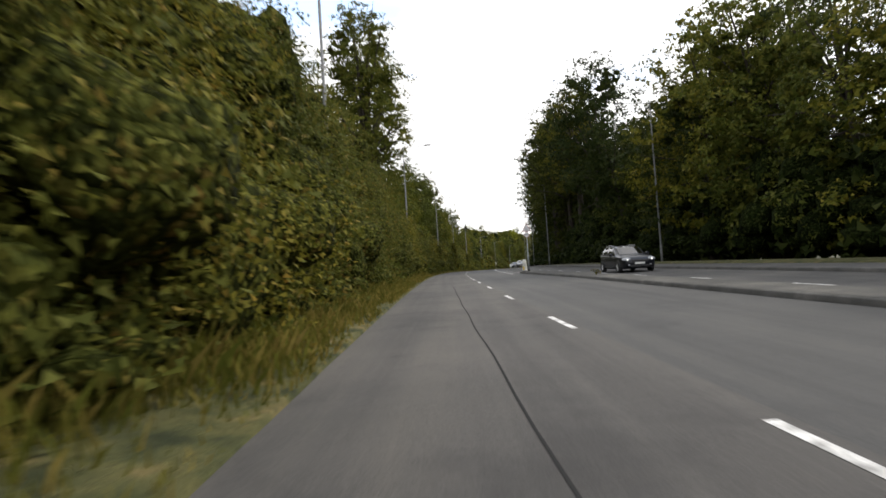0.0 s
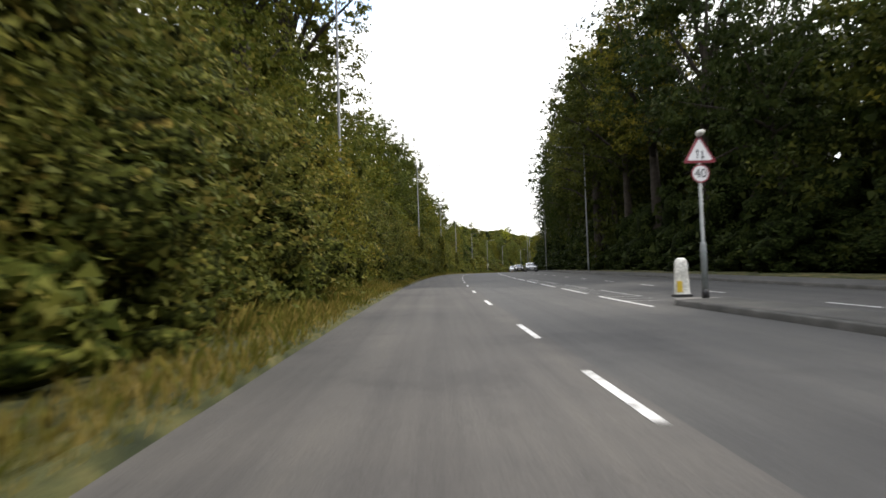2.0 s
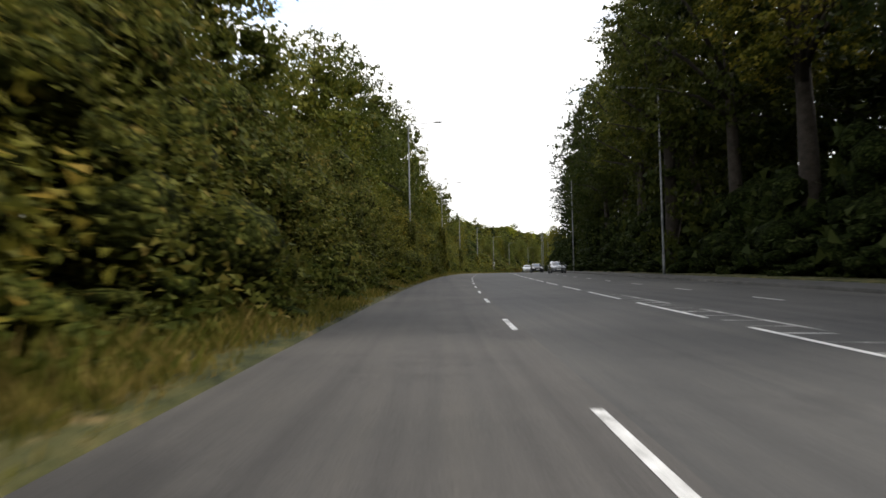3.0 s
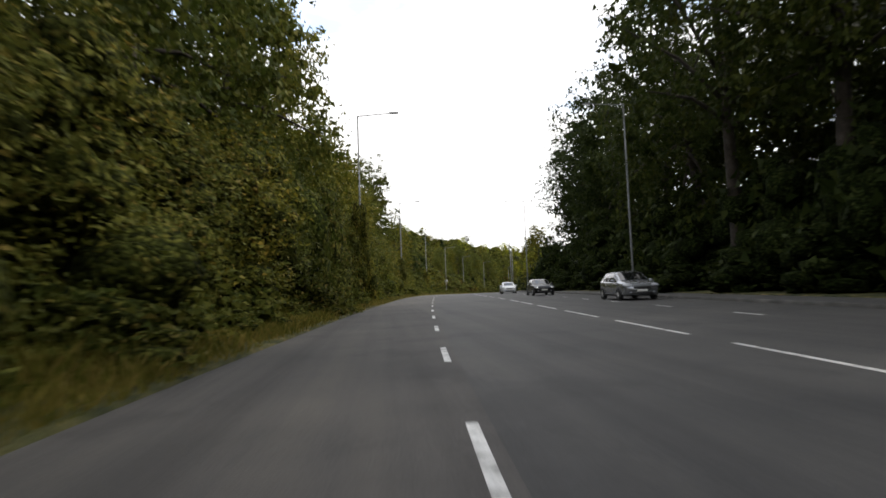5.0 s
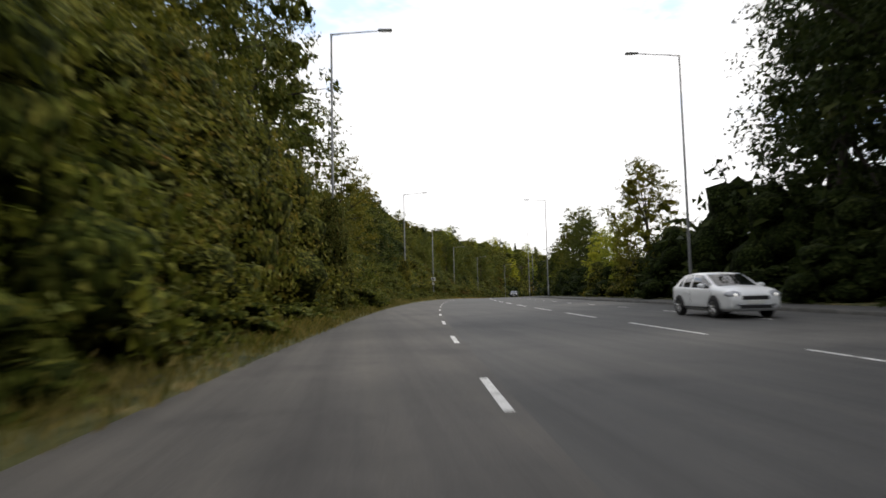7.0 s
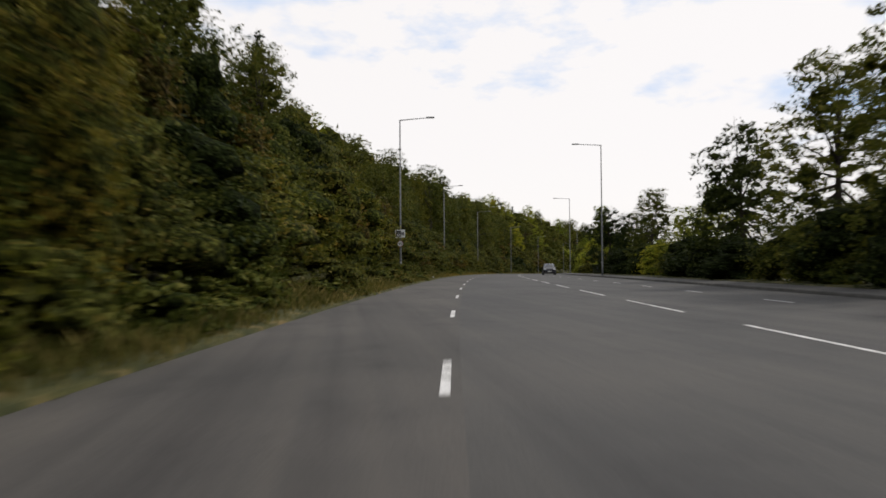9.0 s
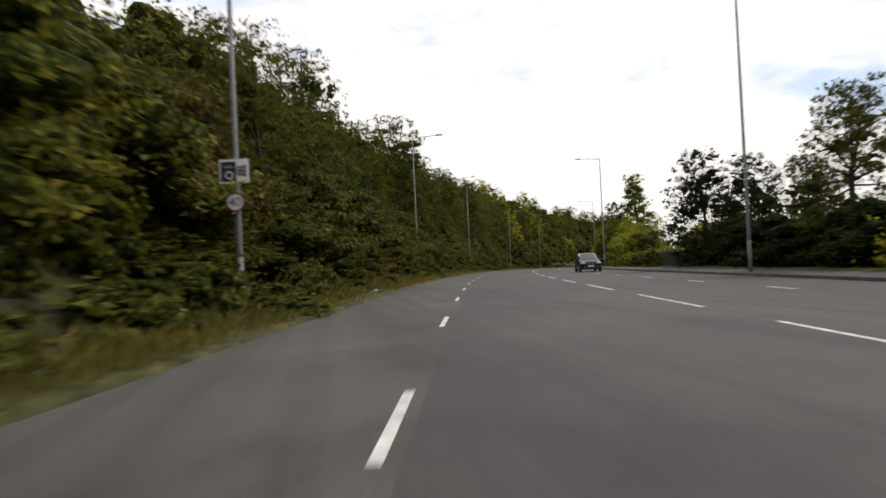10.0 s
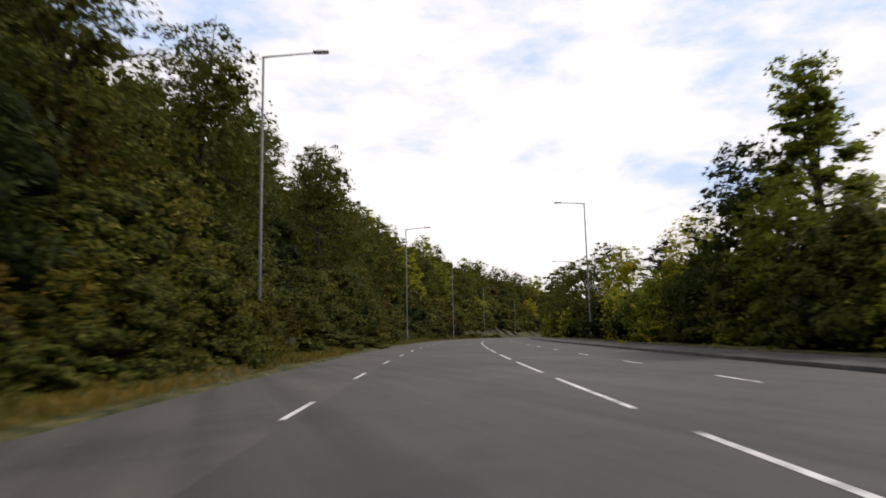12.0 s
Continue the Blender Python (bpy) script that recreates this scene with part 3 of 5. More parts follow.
# The stock of plants: each is set once and copied for the rest.
TREES = {
    "oak": tree("tree", 11, 16, 5.0, LEAF_GREEN, 10500, 0.138, "tall broad-leaved tree with dense green foliage", 0.12, 46, 1.0, 0.0, 0.84),
    "ash": tree("tree", 12, 16, 4.4, LEAF_GREEN, 9200, 0.132, "tall tree with an open, uneven green crown", 0.2, 42, 1.0, 0.0, 0.82),
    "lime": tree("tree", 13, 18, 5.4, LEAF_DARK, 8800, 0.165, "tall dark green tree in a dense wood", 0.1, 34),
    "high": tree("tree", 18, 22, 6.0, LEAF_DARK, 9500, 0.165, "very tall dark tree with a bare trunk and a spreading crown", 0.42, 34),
    "tall": tree("tree", 31, 26, 4.6, LEAF_GREEN, 15000, 0.132, "very tall broad-leaved tree leaning over the hedge", 0.46, 64, 1.05, 0.0, 0.74, False, 0.4),
    "open": tree("tree", 19, 20, 4.6, LEAF_DARK, 5200, 0.135, "tall thin tree with bare limbs showing against the sky", 0.34, 26, 1.0, 1.0),
    "airy": tree("tree", 33, 14, 3.9, LEAF_GREEN, 11500, 0.125, "slender open tree with light showing between its sprays", 0.1, 56, 1.0, 0.0, 0.8, False, 0.34),
    "alder": tree("tree", 14, 10, 3.4, LEAF_DARK, 7500, 0.118, "middling tree with dark green leaves", 0.08, 46, 0.9, 0.0, 0.86, False, 0.6),
    "young": tree("tree", 15, 9, 2.9, LEAF_LIME, 7000, 0.095, "young tree with light yellow-green leaves", 0.04, 40, 1.0, 0.0, 0.84, False, 0.62),
    "larch": tree("tree", 16, 12, 3.2, LEAF_LIME, 11000, 0.095, "slim pointed tree with yellow-green foliage", 0.04, 60, 1.0, 0.0, 0.66, True, 0.3),
    "poplar": tree("tree", 17, 18, 2.9, LEAF_DARK, 8000, 0.12, "narrow upright tree standing above the others", 0.03, 60, 0.9, 0.0, 0.62, True),
}
TREES["far_oak"] = tree("tree", 41, 16, 5.2, LEAF_GREEN, 4200, 0.22, "broad-leaved tree far off on the bank", 0.06, 30, 1.0, 0.0, 0.95, False, 0.6)
TREES["far_young"] = tree("tree", 42, 9, 3.2, LEAF_LIME, 3200, 0.16, "yellow-green tree far off on the bank", 0.04, 26, 1.0, 0.0, 0.95, False, 0.6)
TREES["far_lime"] = tree("tree", 43, 18, 5.4, LEAF_DARK, 3600, 0.27, "tall dark tree deep in the wood", 0.1, 30, 1.0, 0.0, 1.0, False, 0.6)
FAR = {"high": "far_lime", "oak": "far_oak", "ash": "far_oak", "lime": "far_lime", "alder": "far_oak", "young": "far_young"}
BUSHES = {
    "hedge": bush("bush", 21, 5.0, 8.5, LEAF_OLIVE, 8200, 0.088, "tall unclipped hedge shrub with olive-green leaves", 3, 0.62),
    "fine_hedge": bush("bush", 35, 5.0, 8.5, LEAF_OLIVE, 18000, 0.06, "tall dense hedge shrub with small olive-green leaves", 3, 0.66),
    "hedge_b": bush("bush", 22, 4.6, 7.0, LEAF_OLIVE, 7800, 0.088, "tall overgrown hedge shrub with yellowing leaves", 3, 0.6),
    "green": bush("bush", 23, 4.4, 4.2, LEAF_GREEN, 3800, 0.085, "rounded green shrub on the bank", 3),
    "olive": bush("bush", 24, 4.6, 4.0, LEAF_OLIVE, 3800, 0.085, "spreading olive-green shrub on the bank", 3),
    "rust": bush("bush", 25, 4.2, 3.4, LEAF_RUST, 3200, 0.085, "shrub turning rusty brown on the bank", 3),
    "dark": bush("bush", 26, 4.4, 4.6, LEAF_DARK, 2800, 0.1, "dark green shrub with deep shade in its leaf colour", 3),
    "lime_bush": bush("bush", 28, 4.4, 3.6, LEAF_LIME, 3800, 0.085, "bright yellow-green shrub in full leaf", 3),
    "skirt": bush("bush", 29, 3.2, 1.8, LEAF_OLIVE, 3000, 0.075, "low olive-green growth at the foot of the hedge", 3),
    "low": bush("bush", 27, 3.0, 1.5, LEAF_GREEN, 2200, 0.085, "low green bramble at the edge of the verge", 3),
}
SIZE = {"oak": 16, "ash": 16, "lime": 18, "high": 22, "tall": 26, "open": 20, "alder": 10, "airy": 14, "young": 9, "larch": 12, "far_oak": 16, "far_young": 9, "far_lime": 18, "poplar": 18, "hedge": 8.5, "fine_hedge": 8.5, "hedge_b": 7.0, "green": 4.2, "olive": 4.0,
        "rust": 3.4, "dark": 4.6, "lime_bush": 3.6, "low": 1.5, "skirt": 1.8}
used = set()
rnd = random.Random(5)


def plant(kind, y, off, height, wide=None):
    """Sets a plant of the stock beside the road, scaled to its height."""
    kind = FAR.get(kind, kind) if y > 372 or off > 26 or off < -24 else kind
    src = TREES.get(kind) or BUSHES[kind]
    k = height / SIZE[kind]
    w = k if wide is None else wide
    p = place(y, off, ground_z(off, y) - 0.1)
    m = Matrix.Translation(p) @ Matrix.Rotation(rnd.uniform(0, 6.28), 4, "Z") @ Matrix.Diagonal((w, w, k, 1))
    if kind in used:
        return copy_thing(src, m @ Matrix.Diagonal((1 / src.scale.x, 1 / src.scale.y, 1 / src.scale.z, 1)))
    used.add(kind)
    src.matrix_world = m
    return src


def thicket(name, entries, label, keep=4, grow=1.8):
    """Far or shaded undergrowth, past counting: the leaf clumps of many shrubs in one mesh. entries: kind, y, offset, height, width."""
    cos, starts, mats_i, loops, mats, nv, nl = [], [], [], [], [], 0, 0
    for kind, y, off, height, w in entries:
        k = height / SIZE[kind]
        m = np.array(Matrix.Translation(place(y, off, ground_z(off, y) - 0.1)) @ Matrix.Rotation(rnd.uniform(0, 6.28), 4, "Z") @ Matrix.Diagonal((w, w, k, 1)))
        for ch in BUSHES[kind].children:
            if not ch.name.startswith(("foliage", "inner")):
                continue
            me = ch.data
            co = np.empty(len(me.vertices) * 3, np.float32)
            me.vertices.foreach_get("co", co)
            co = co.reshape(-1, 3) @ m[:3, :3].T + m[:3, 3]
            ls, vi = np.empty(len(me.polygons), np.int32), np.empty(len(me.loops), np.int32)
            me.polygons.foreach_get("loop_start", ls)
            me.loops.foreach_get("vertex_index", vi)
            if ch.name.startswith("foliage"):
                corners = len(me.polygons[0].vertices)
                co = co.reshape(-1, corners, 3)[::keep]
                mid = co.mean(axis=1, keepdims=True)
                co = (mid + (co - mid) * grow).reshape(-1, 3)
                ls, vi = np.arange(0, len(co), corners, dtype=np.int32), np.arange(len(co), dtype=np.int32)
            if me.materials[0] not in mats:
                mats.append(me.materials[0])
            cos.append(co)
            starts.append(ls + nl)
            loops.append(vi + nv)
            mats_i.append(np.full(len(ls), mats.index(me.materials[0]), np.int32))
            nv, nl = nv + len(co), nl + len(vi)
    me = bpy.data.meshes.new(name)
    me.vertices.add(nv)
    me.vertices.foreach_set("co", np.concatenate(cos).astype(np.float32).reshape(-1))
    me.loops.add(nl)
    me.loops.foreach_set("vertex_index", np.concatenate(loops))
    me.polygons.add(sum(len(v) for v in starts))
    me.polygons.foreach_set("loop_start", np.concatenate(starts))
    for mt in mats:
        me.materials.append(mt)
    me.polygons.foreach_set("material_index", np.concatenate(mats_i))
    me.update(calc_edges=True)
    return tagged(new(name, me), label, "undergrowth", kind="stuff")


def entries(kinds, y0, y1, step, off, h0, h1, w0, w1, jitter=0.6):
    out, y = [], y0
    while y < y1:
        out.append((rnd.choice(kinds), y, off + rnd.uniform(-jitter, jitter), rnd.uniform(h0, h1), rnd.uniform(w0, w1)))
        y += step * rnd.uniform(0.85, 1.15)
    return out


def row(kinds, y0, y1, step, off, h0, h1, w0, w1, jitter=0.5):
    y = y0
    while y < y1:
        plant(rnd.choice(kinds), y, off + rnd.uniform(-jitter, jitter), rnd.uniform(h0, h1), rnd.uniform(w0, w1))
        y += step * rnd.uniform(0.85, 1.15)


# the tall hedge and the trees behind it
row(["hedge"], -12, -3, 3.2, -6.95, 7.2, 9.2, 0.98, 1.12, 0.2)
row(["fine_hedge"], -2, 40, 3.2, -6.95, 7.2, 9.2, 0.98, 1.12, 0.2)
row(["hedge", "hedge_b"], 41, 63, 3.2, -6.75, 5.8, 7.2, 1.0, 1.1, 0.15)
row(["oak", "ash", "oak"], -8, 176, 9.5, -13.5, 14, 16.5, 1.05, 1.25, 1.0)
plant("oak", 61, -11.5, 14, 0.85)
plant("ash", 55.5, -9.6, 13, 0.78)
plant("oak", 64.5, -8.6, 13.5, 0.72)
plant("tall", 57, -9.4, 29, 1.12)
plant("tall", 67, -10.0, 28, 1.15)
plant("oak", 72, -9.5, 17.0, 0.95)
row(["hedge", "hedge_b", "hedge_b"], 64, 116, 3.6, -7.1, 5.6, 7.0, 0.95, 1.08, 0.25)
row(["hedge_b", "green", "olive", "hedge"], 116, 186, 3.6, -6.8, 6.4, 8.4, 1.0, 1.15, 0.25)
row(["green", "olive", "green", "hedge_b"], 186, 232, 4.2, -7.2, 3.2, 4.6, 0.95, 1.15, 0.4)
row(["low"], 66, 200, 5.0, -5.4, 1.0, 1.7, 0.8, 1.1)
for y, off, h, k in ((92, -10.8, 17, "oak"), (100, -10.2, 19.5, "ash"), (109, -10.5, 21, "oak"), (117, -10, 20, "ash"), (125, -9.8, 22, "oak"), (133, -9.5, 22, "ash"), (142, -11, 15.5, "oak"), (150, -9.5, 15, "oak"), (156, -8.3, 10.5, "ash"),
                     (168, -11, 16, "oak"), (177, -11.5, 19, "ash"), (184, -11, 20, "oak"), (191, -12, 19, "ash")):
    plant(k, y, off, h, min(h / SIZE[k], 1.12))
# a ragged skirt at the foot of the hedge, and growth round the foot of the lamp columns
thicket("hedge_foot", entries(["low", "skirt", "skirt"], -6, 64, 2.3, -5.7, 1.0, 1.9, 0.7, 0.9, 0.2) + entries(["low", "skirt"], 64, 232, 2.7, -5.3, 0.8, 1.8, 0.65, 0.95, 0.45),
        "ragged brambles and low growth at the foot of the hedge", 3, 1.5)
for (lx, ly), h in zip(LAMPS_LEFT[:9], (6.5, 6.0, 5.4, 7.5, 5.8, 5.4, 0.0, 4.2, 2.8)):
    o, s = side(lx, ly)
    if h < 1:
        continue
    plant("hedge_b" if h > 5 else "olive", s - 0.3, o - 0.1, h, 0.46 if h > 5 else 0.55)
# the wooded bank
MIXED = ["olive", "green", "olive", "dark", "olive", "green", "rust"]
row(MIXED, 230, 372, 4.2, -8.5, 3.6, 6.0, 1.2, 1.6, 0.6)
row(MIXED, 200, 372, 4.8, -11.8, 4.4, 7.0, 1.2, 1.6, 0.8)
thicket("undergrowth", entries(MIXED, 204, 345, 5.6, -15.5, 4.6, 7.2, 1.3, 1.7, 0.8), "close green and rusty scrub on the bank", 3, 1.6)
far = entries(MIXED, 372, 440, 6.0, -8.5, 3.0, 4.6, 1.2, 1.6) + entries(MIXED, 372, 460, 7.0, -12, 3.6, 5.4, 1.2, 1.6) + entries(MIXED, 345, 500, 8.0, -16, 4.0, 6.0, 1.3, 1.7)
far += entries(MIXED, 210, 340, 6.2, -20.5, 4.4, 6.4, 1.2, 1.6) + entries(MIXED, 340, 500, 9.0, -21, 4.4, 6.4, 1.3, 1.8)
far += entries(MIXED, 478, 600, 6.0, -19, 5.0, 7.0, 1.6, 2.1) + entries(MIXED, 478, 600, 7.0, -24, 5.5, 7.5, 1.8, 2.3) + entries(["olive", "green", "dark"], 290, 384, 6.5, -26.5, 5.5, 8.0, 1.6, 2.1)
# yellow-green shrubs among these stand partly for sunlight and haze far off
far += entries(["dark", "olive", "green"], 440, 600, 7.0, -9, 4.0, 6.0, 1.5, 1.9) + entries(["lime_bush", "olive", "green"], 460, 600, 8.0, -14, 5.0, 7.0, 1.6, 2.1) + entries(["green", "olive"], 380, 600, 11.0, -28, 6.0, 9.0, 2.0, 2.6) + entries(["green", "olive"], 380, 600, 12.0, -37, 6.0, 9.0, 2.2, 2.8) + entries(["green", "dark"], 470, 600, 7.0, 17, 4.0, 6.0, 1.5, 1.9)
for o, step in ((-44, 6.0), (-52, 7.0), (-60, 8.0), (-68, 9.0)):
    far += entries(["lime_bush", "olive", "green"], 400, 590, step, o, 4.5, 7.5, 2.0, 2.8)
thicket("undergrowth", far, "mixed green and rusty scrub high on the bank", 6, 2.0)
for y, off, h, k in ((204, -9.5, 13, "ash"), (211, -9.0, 11.5, "oak"), (219, -9.5, 11.5, "alder"), (225, -12, 11.5, "ash"), (232, -12, 12.5, "ash"), (240, -14, 12, "oak"), (246, -17, 11.5, "ash"), (252, -14, 10.5, "oak"), (265, -19.8, 13.5, "poplar"),
                     (258, -17, 11, "oak"), (270, -8.6, 10.5, "oak"), (276, -14, 10.5, "ash"), (280, -10.3, 12.5, "oak"), (287, -11.5, 9.5, "oak"), (295, -12.5, 11.2, "oak"), (303, -12.5, 12.2, "oak"), (308.5, -9.8, 16.5, "oak"), (310, -12, 10, "oak"), (316, -12, 12.5, "oak"), (322, -15, 13, "oak"),
                     (329, -11, 13, "ash"), (337, -10, 15, "oak"), (344, -12, 14.5, "oak"), (352, -13, 14, "ash"), (359, -10, 16.5, "ash"), (364, -12, 16.5, "oak"), (374, -12, 14, "oak"), (384, -13, 14, "ash"),
                     (396, -14, 14, "oak"), (408, -14, 14, "alder"), (421, -15, 13, "young"), (436, -15, 14, "oak"), (452, -16, 13, "young"), (470, -16, 14, "oak"), (490, -18, 13, "oak"), (510, -13, 13, "oak"), (528, -13, 12, "young"), (546, -13, 13, "oak"), (565, -13, 12, "young"), (585, -13, 13, "oak")):
    plant(k, y, off, h)
y = 292.0
while y < 580:
    plant(rnd.choice(["alder", "young", "oak", "ash"]), y, -29 + rnd.uniform(-3, 3), rnd.uniform(6.5, 9.5) + 0.028 * (y - 292))
    y += rnd.uniform(8, 12)
# the pale yellow-green trees here also carry haze and sunlight in their leaf colour
for y, off, h, k in ((440, -38, 8, "young"), (452, -44, 8, "oak"), (463, -36, 9, "young"), (472, -46, 9, "ash"), (483, -38, 9, "young"), (492, -50, 9, "oak"), (500, -40, 10, "young"), (510, -47, 9, "young"), (520, -38, 11, "oak"), (530, -45, 10, "young"), (545, -40, 11, "ash"), (560, -38, 11, "young")):
    plant(k, y, off, h, h / SIZE[k] * 1.5)
plant("poplar", 503, -60, 17, 1.1)
plant("poplar", 515, -52, 16, 1.0)
for y, off, h in ((213, -6.2, 3.3), (219, -6.0, 3.4), (289, -6.0, 3.0), (294.5, -5.9, 3.6), (325, -6.0, 3.0), (330, -5.9, 3.4), (364, -6, 3.5)):
    plant(rnd.choice(["green", "olive"]), y, off, h, 0.85)
row(["olive", "dark", "rust", "green"], 288, 352, 3.6, -7.4, 2.0, 3.2, 0.8, 1.0, 0.3)
row(["low", "olive", "low", "rust"], 232, 306, 2.8, -7.7, 1.2, 2.3, 0.8, 1.1, 0.4)
thicket("bank_foot", entries(["low", "skirt", "low"], 226, 345, 2.3, -5.5, 0.6, 1.6, 0.6, 1.05, 1.1), "low brambles at the foot of the bank", 3, 1.5)
thicket("bank_foot", entries(["low", "skirt", "olive"], 345, 470, 2.6, -5.4, 0.7, 1.6, 0.7, 1.1, 0.9) + entries(["olive", "green", "dark"], 346, 440, 4.2, -7.2, 2.2, 3.4, 0.9, 1.2, 0.6), "low brambles and scrub at the foot of the bank", 4, 1.7)
plant("larch", 337.0, 21.0, 15.6, 1.75)
# the dark wood on the other side
row(["lime", "oak", "lime"], -20, 58, 7.5, 21.5, 15, 19, 0.95, 1.15, 1.0)
for y, off, h, k in ((36, 24, 22, "open"), (44, 25, 23, "open"), (53, 24, 21, "ash"), (60, 20.5, 18.5, "lime"), (28, 26, 22, "open"), (46, 19.5, 22, "ash"), (39, 20.5, 21, "ash")):
    plant(k, y, off, h)
plant("lime", 67, 18.8, 18.5, 0.9)
row(["high", "tall", "lime", "high"], 75, 104, 8.0, 17.0, 25, 28, 1.1, 1.25, 0.5)
plant("tall", 99, 15.4, 27.5, 1.2)
row(["high", "tall", "lime", "high"], 104, 134, 8.0, 17.2, 25, 27.5, 1.05, 1.2, 0.5)
row(["high", "lime", "high"], 138, 170, 8.0, 19.6, 23, 26, 1.0, 1.15, 0.6)
row(["lime", "high"], 55, 140, 7.0, 26.6, 19, 23, 1.2, 1.4, 0.5)
plant("high", 175, 19.9, 24, 1.02)
plant("lime", 181, 20.3, 23, 0.95)
plant("high", 187, 24.0, 23, 0.9)
row(["lime", "high", "lime"], 64, 194, 13.0, 27.5, 20, 24, 1.2, 1.4, 1.2)
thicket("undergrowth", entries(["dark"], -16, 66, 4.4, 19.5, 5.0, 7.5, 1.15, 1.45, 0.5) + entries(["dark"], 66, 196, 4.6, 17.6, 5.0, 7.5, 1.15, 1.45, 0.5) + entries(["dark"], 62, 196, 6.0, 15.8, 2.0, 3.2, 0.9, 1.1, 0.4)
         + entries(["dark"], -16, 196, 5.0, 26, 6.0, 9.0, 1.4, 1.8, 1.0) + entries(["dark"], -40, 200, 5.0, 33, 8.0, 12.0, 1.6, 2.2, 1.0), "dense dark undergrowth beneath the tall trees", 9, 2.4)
for y, off, h, k in ((199, 17, 12.4, "airy"), (206, 17.5, 9, "young"), (213, 17.5, 8, "young"), (221, 18, 8, "alder"), (229, 18, 11.5, "airy"), (236.5, 18.5, 14, "airy"), (243, 18.5, 12.5, "airy"), (252.5, 18.2, 11, "alder"),
                     (258, 18.5, 7.8, "young"), (262, 19, 6.6, "alder"), (267, 19, 7.0, "young"), (273, 18, 9.6, "airy"), (287, 16.6, 9.2, "alder"), (279, 19.5, 7, "alder"), (284, 18.2, 8.2, "alder"), (300, 23, 4.4, "young"), (305, 22, 4.8, "young"), (313.5, 19.5, 5.4, "young"), (317, 19, 5.9, "young"), (321, 18.6, 6.2, "young"), (314, 26, 4.8, "alder"), (318, 27, 5.4, "alder"), (322, 26, 5.6, "alder"), (326, 27, 5.8, "alder"), (331, 26, 6, "alder"),
                     (326, 18, 7.5, "young"), (333, 16.8, 8, "young"), (337, 18, 11, "alder"), (343, 18, 8.5, "young"), (350, 18, 8, "alder"), (358, 18, 9, "young"), (367, 18, 11, "ash"),
                     (378, 18, 11, "alder"), (390, 18, 12, "oak"), (404, 18, 13, "oak"), (418, 17, 14, "oak"), (434, 17, 14, "lime"), (452, 17, 14, "oak"), (472, 17, 14, "lime"), (495, 17, 14, "oak"), (518, 17, 14, "lime"), (545, 17, 14, "oak")):
    plant(k, y, off, h)
# mostly dark shrubs, whose leaf colour stands in for shade under the trees
row(["dark", "dark", "dark", "olive"], 198, 240, 4.6, 16.8, 2.8, 4.4, 1.0, 1.3)
row(["dark", "green", "dark", "lime_bush", "dark"], 240, 286, 4.2, 16.8, 2.4, 4.0, 1.0, 1.3)
row(["lime_bush", "olive", "lime_bush"], 291, 312, 3.8, 18.0, 1.5, 2.1, 0.8, 1.0)
row(["lime_bush", "green", "lime_bush", "olive"], 312, 330, 3.6, 17.6, 3.2, 4.4, 1.0, 1.25)
row(["lime_bush", "green", "dark", "olive"], 325, 352, 3.2, 17.0, 4.0, 5.8, 1.1, 1.4)
thicket("undergrowth", entries(["dark", "green", "lime_bush"], 330, 470, 5.0, 17.0, 3.4, 5.0, 1.0, 1.35), "green scrub beneath the roadside trees", 3, 1.6)
row(["dark", "olive", "dark"], 268, 291, 2.8, 18.2, 2.2, 3.4, 0.9, 1.1, 0.4)
row(["dark"], 50, 72, 3.0, 19.4, 3.0, 4.5, 1.0, 1.2, 0.4)
row(["lime_bush", "olive"], 295, 311, 2.6, 14.95, 1.3, 2.0, 0.45, 0.6, 0.1)
row(["lime_bush"], 313, 327, 3.0, 17.4, 4.0, 4.5, 1.1, 1.3, 0.2)
row(["oak", "alder", "oak"], 368, 450, 6.5, 44.0, 11.0, 13.5, 1.0, 1.25, 3.0)
row(["dark", "dark", "alder"], 320, 345, 6.0, 34.0, 4.2, 6.0, 1.0, 1.2, 2.0)

# plants of the stock that were only drawn on for the undergrowth are taken away
for kind, src in list(TREES.items()) + list(BUSHES.items()):
    if kind not in used:
        for ob in (*src.children_recursive, src):
            bpy.data.objects.remove(ob)


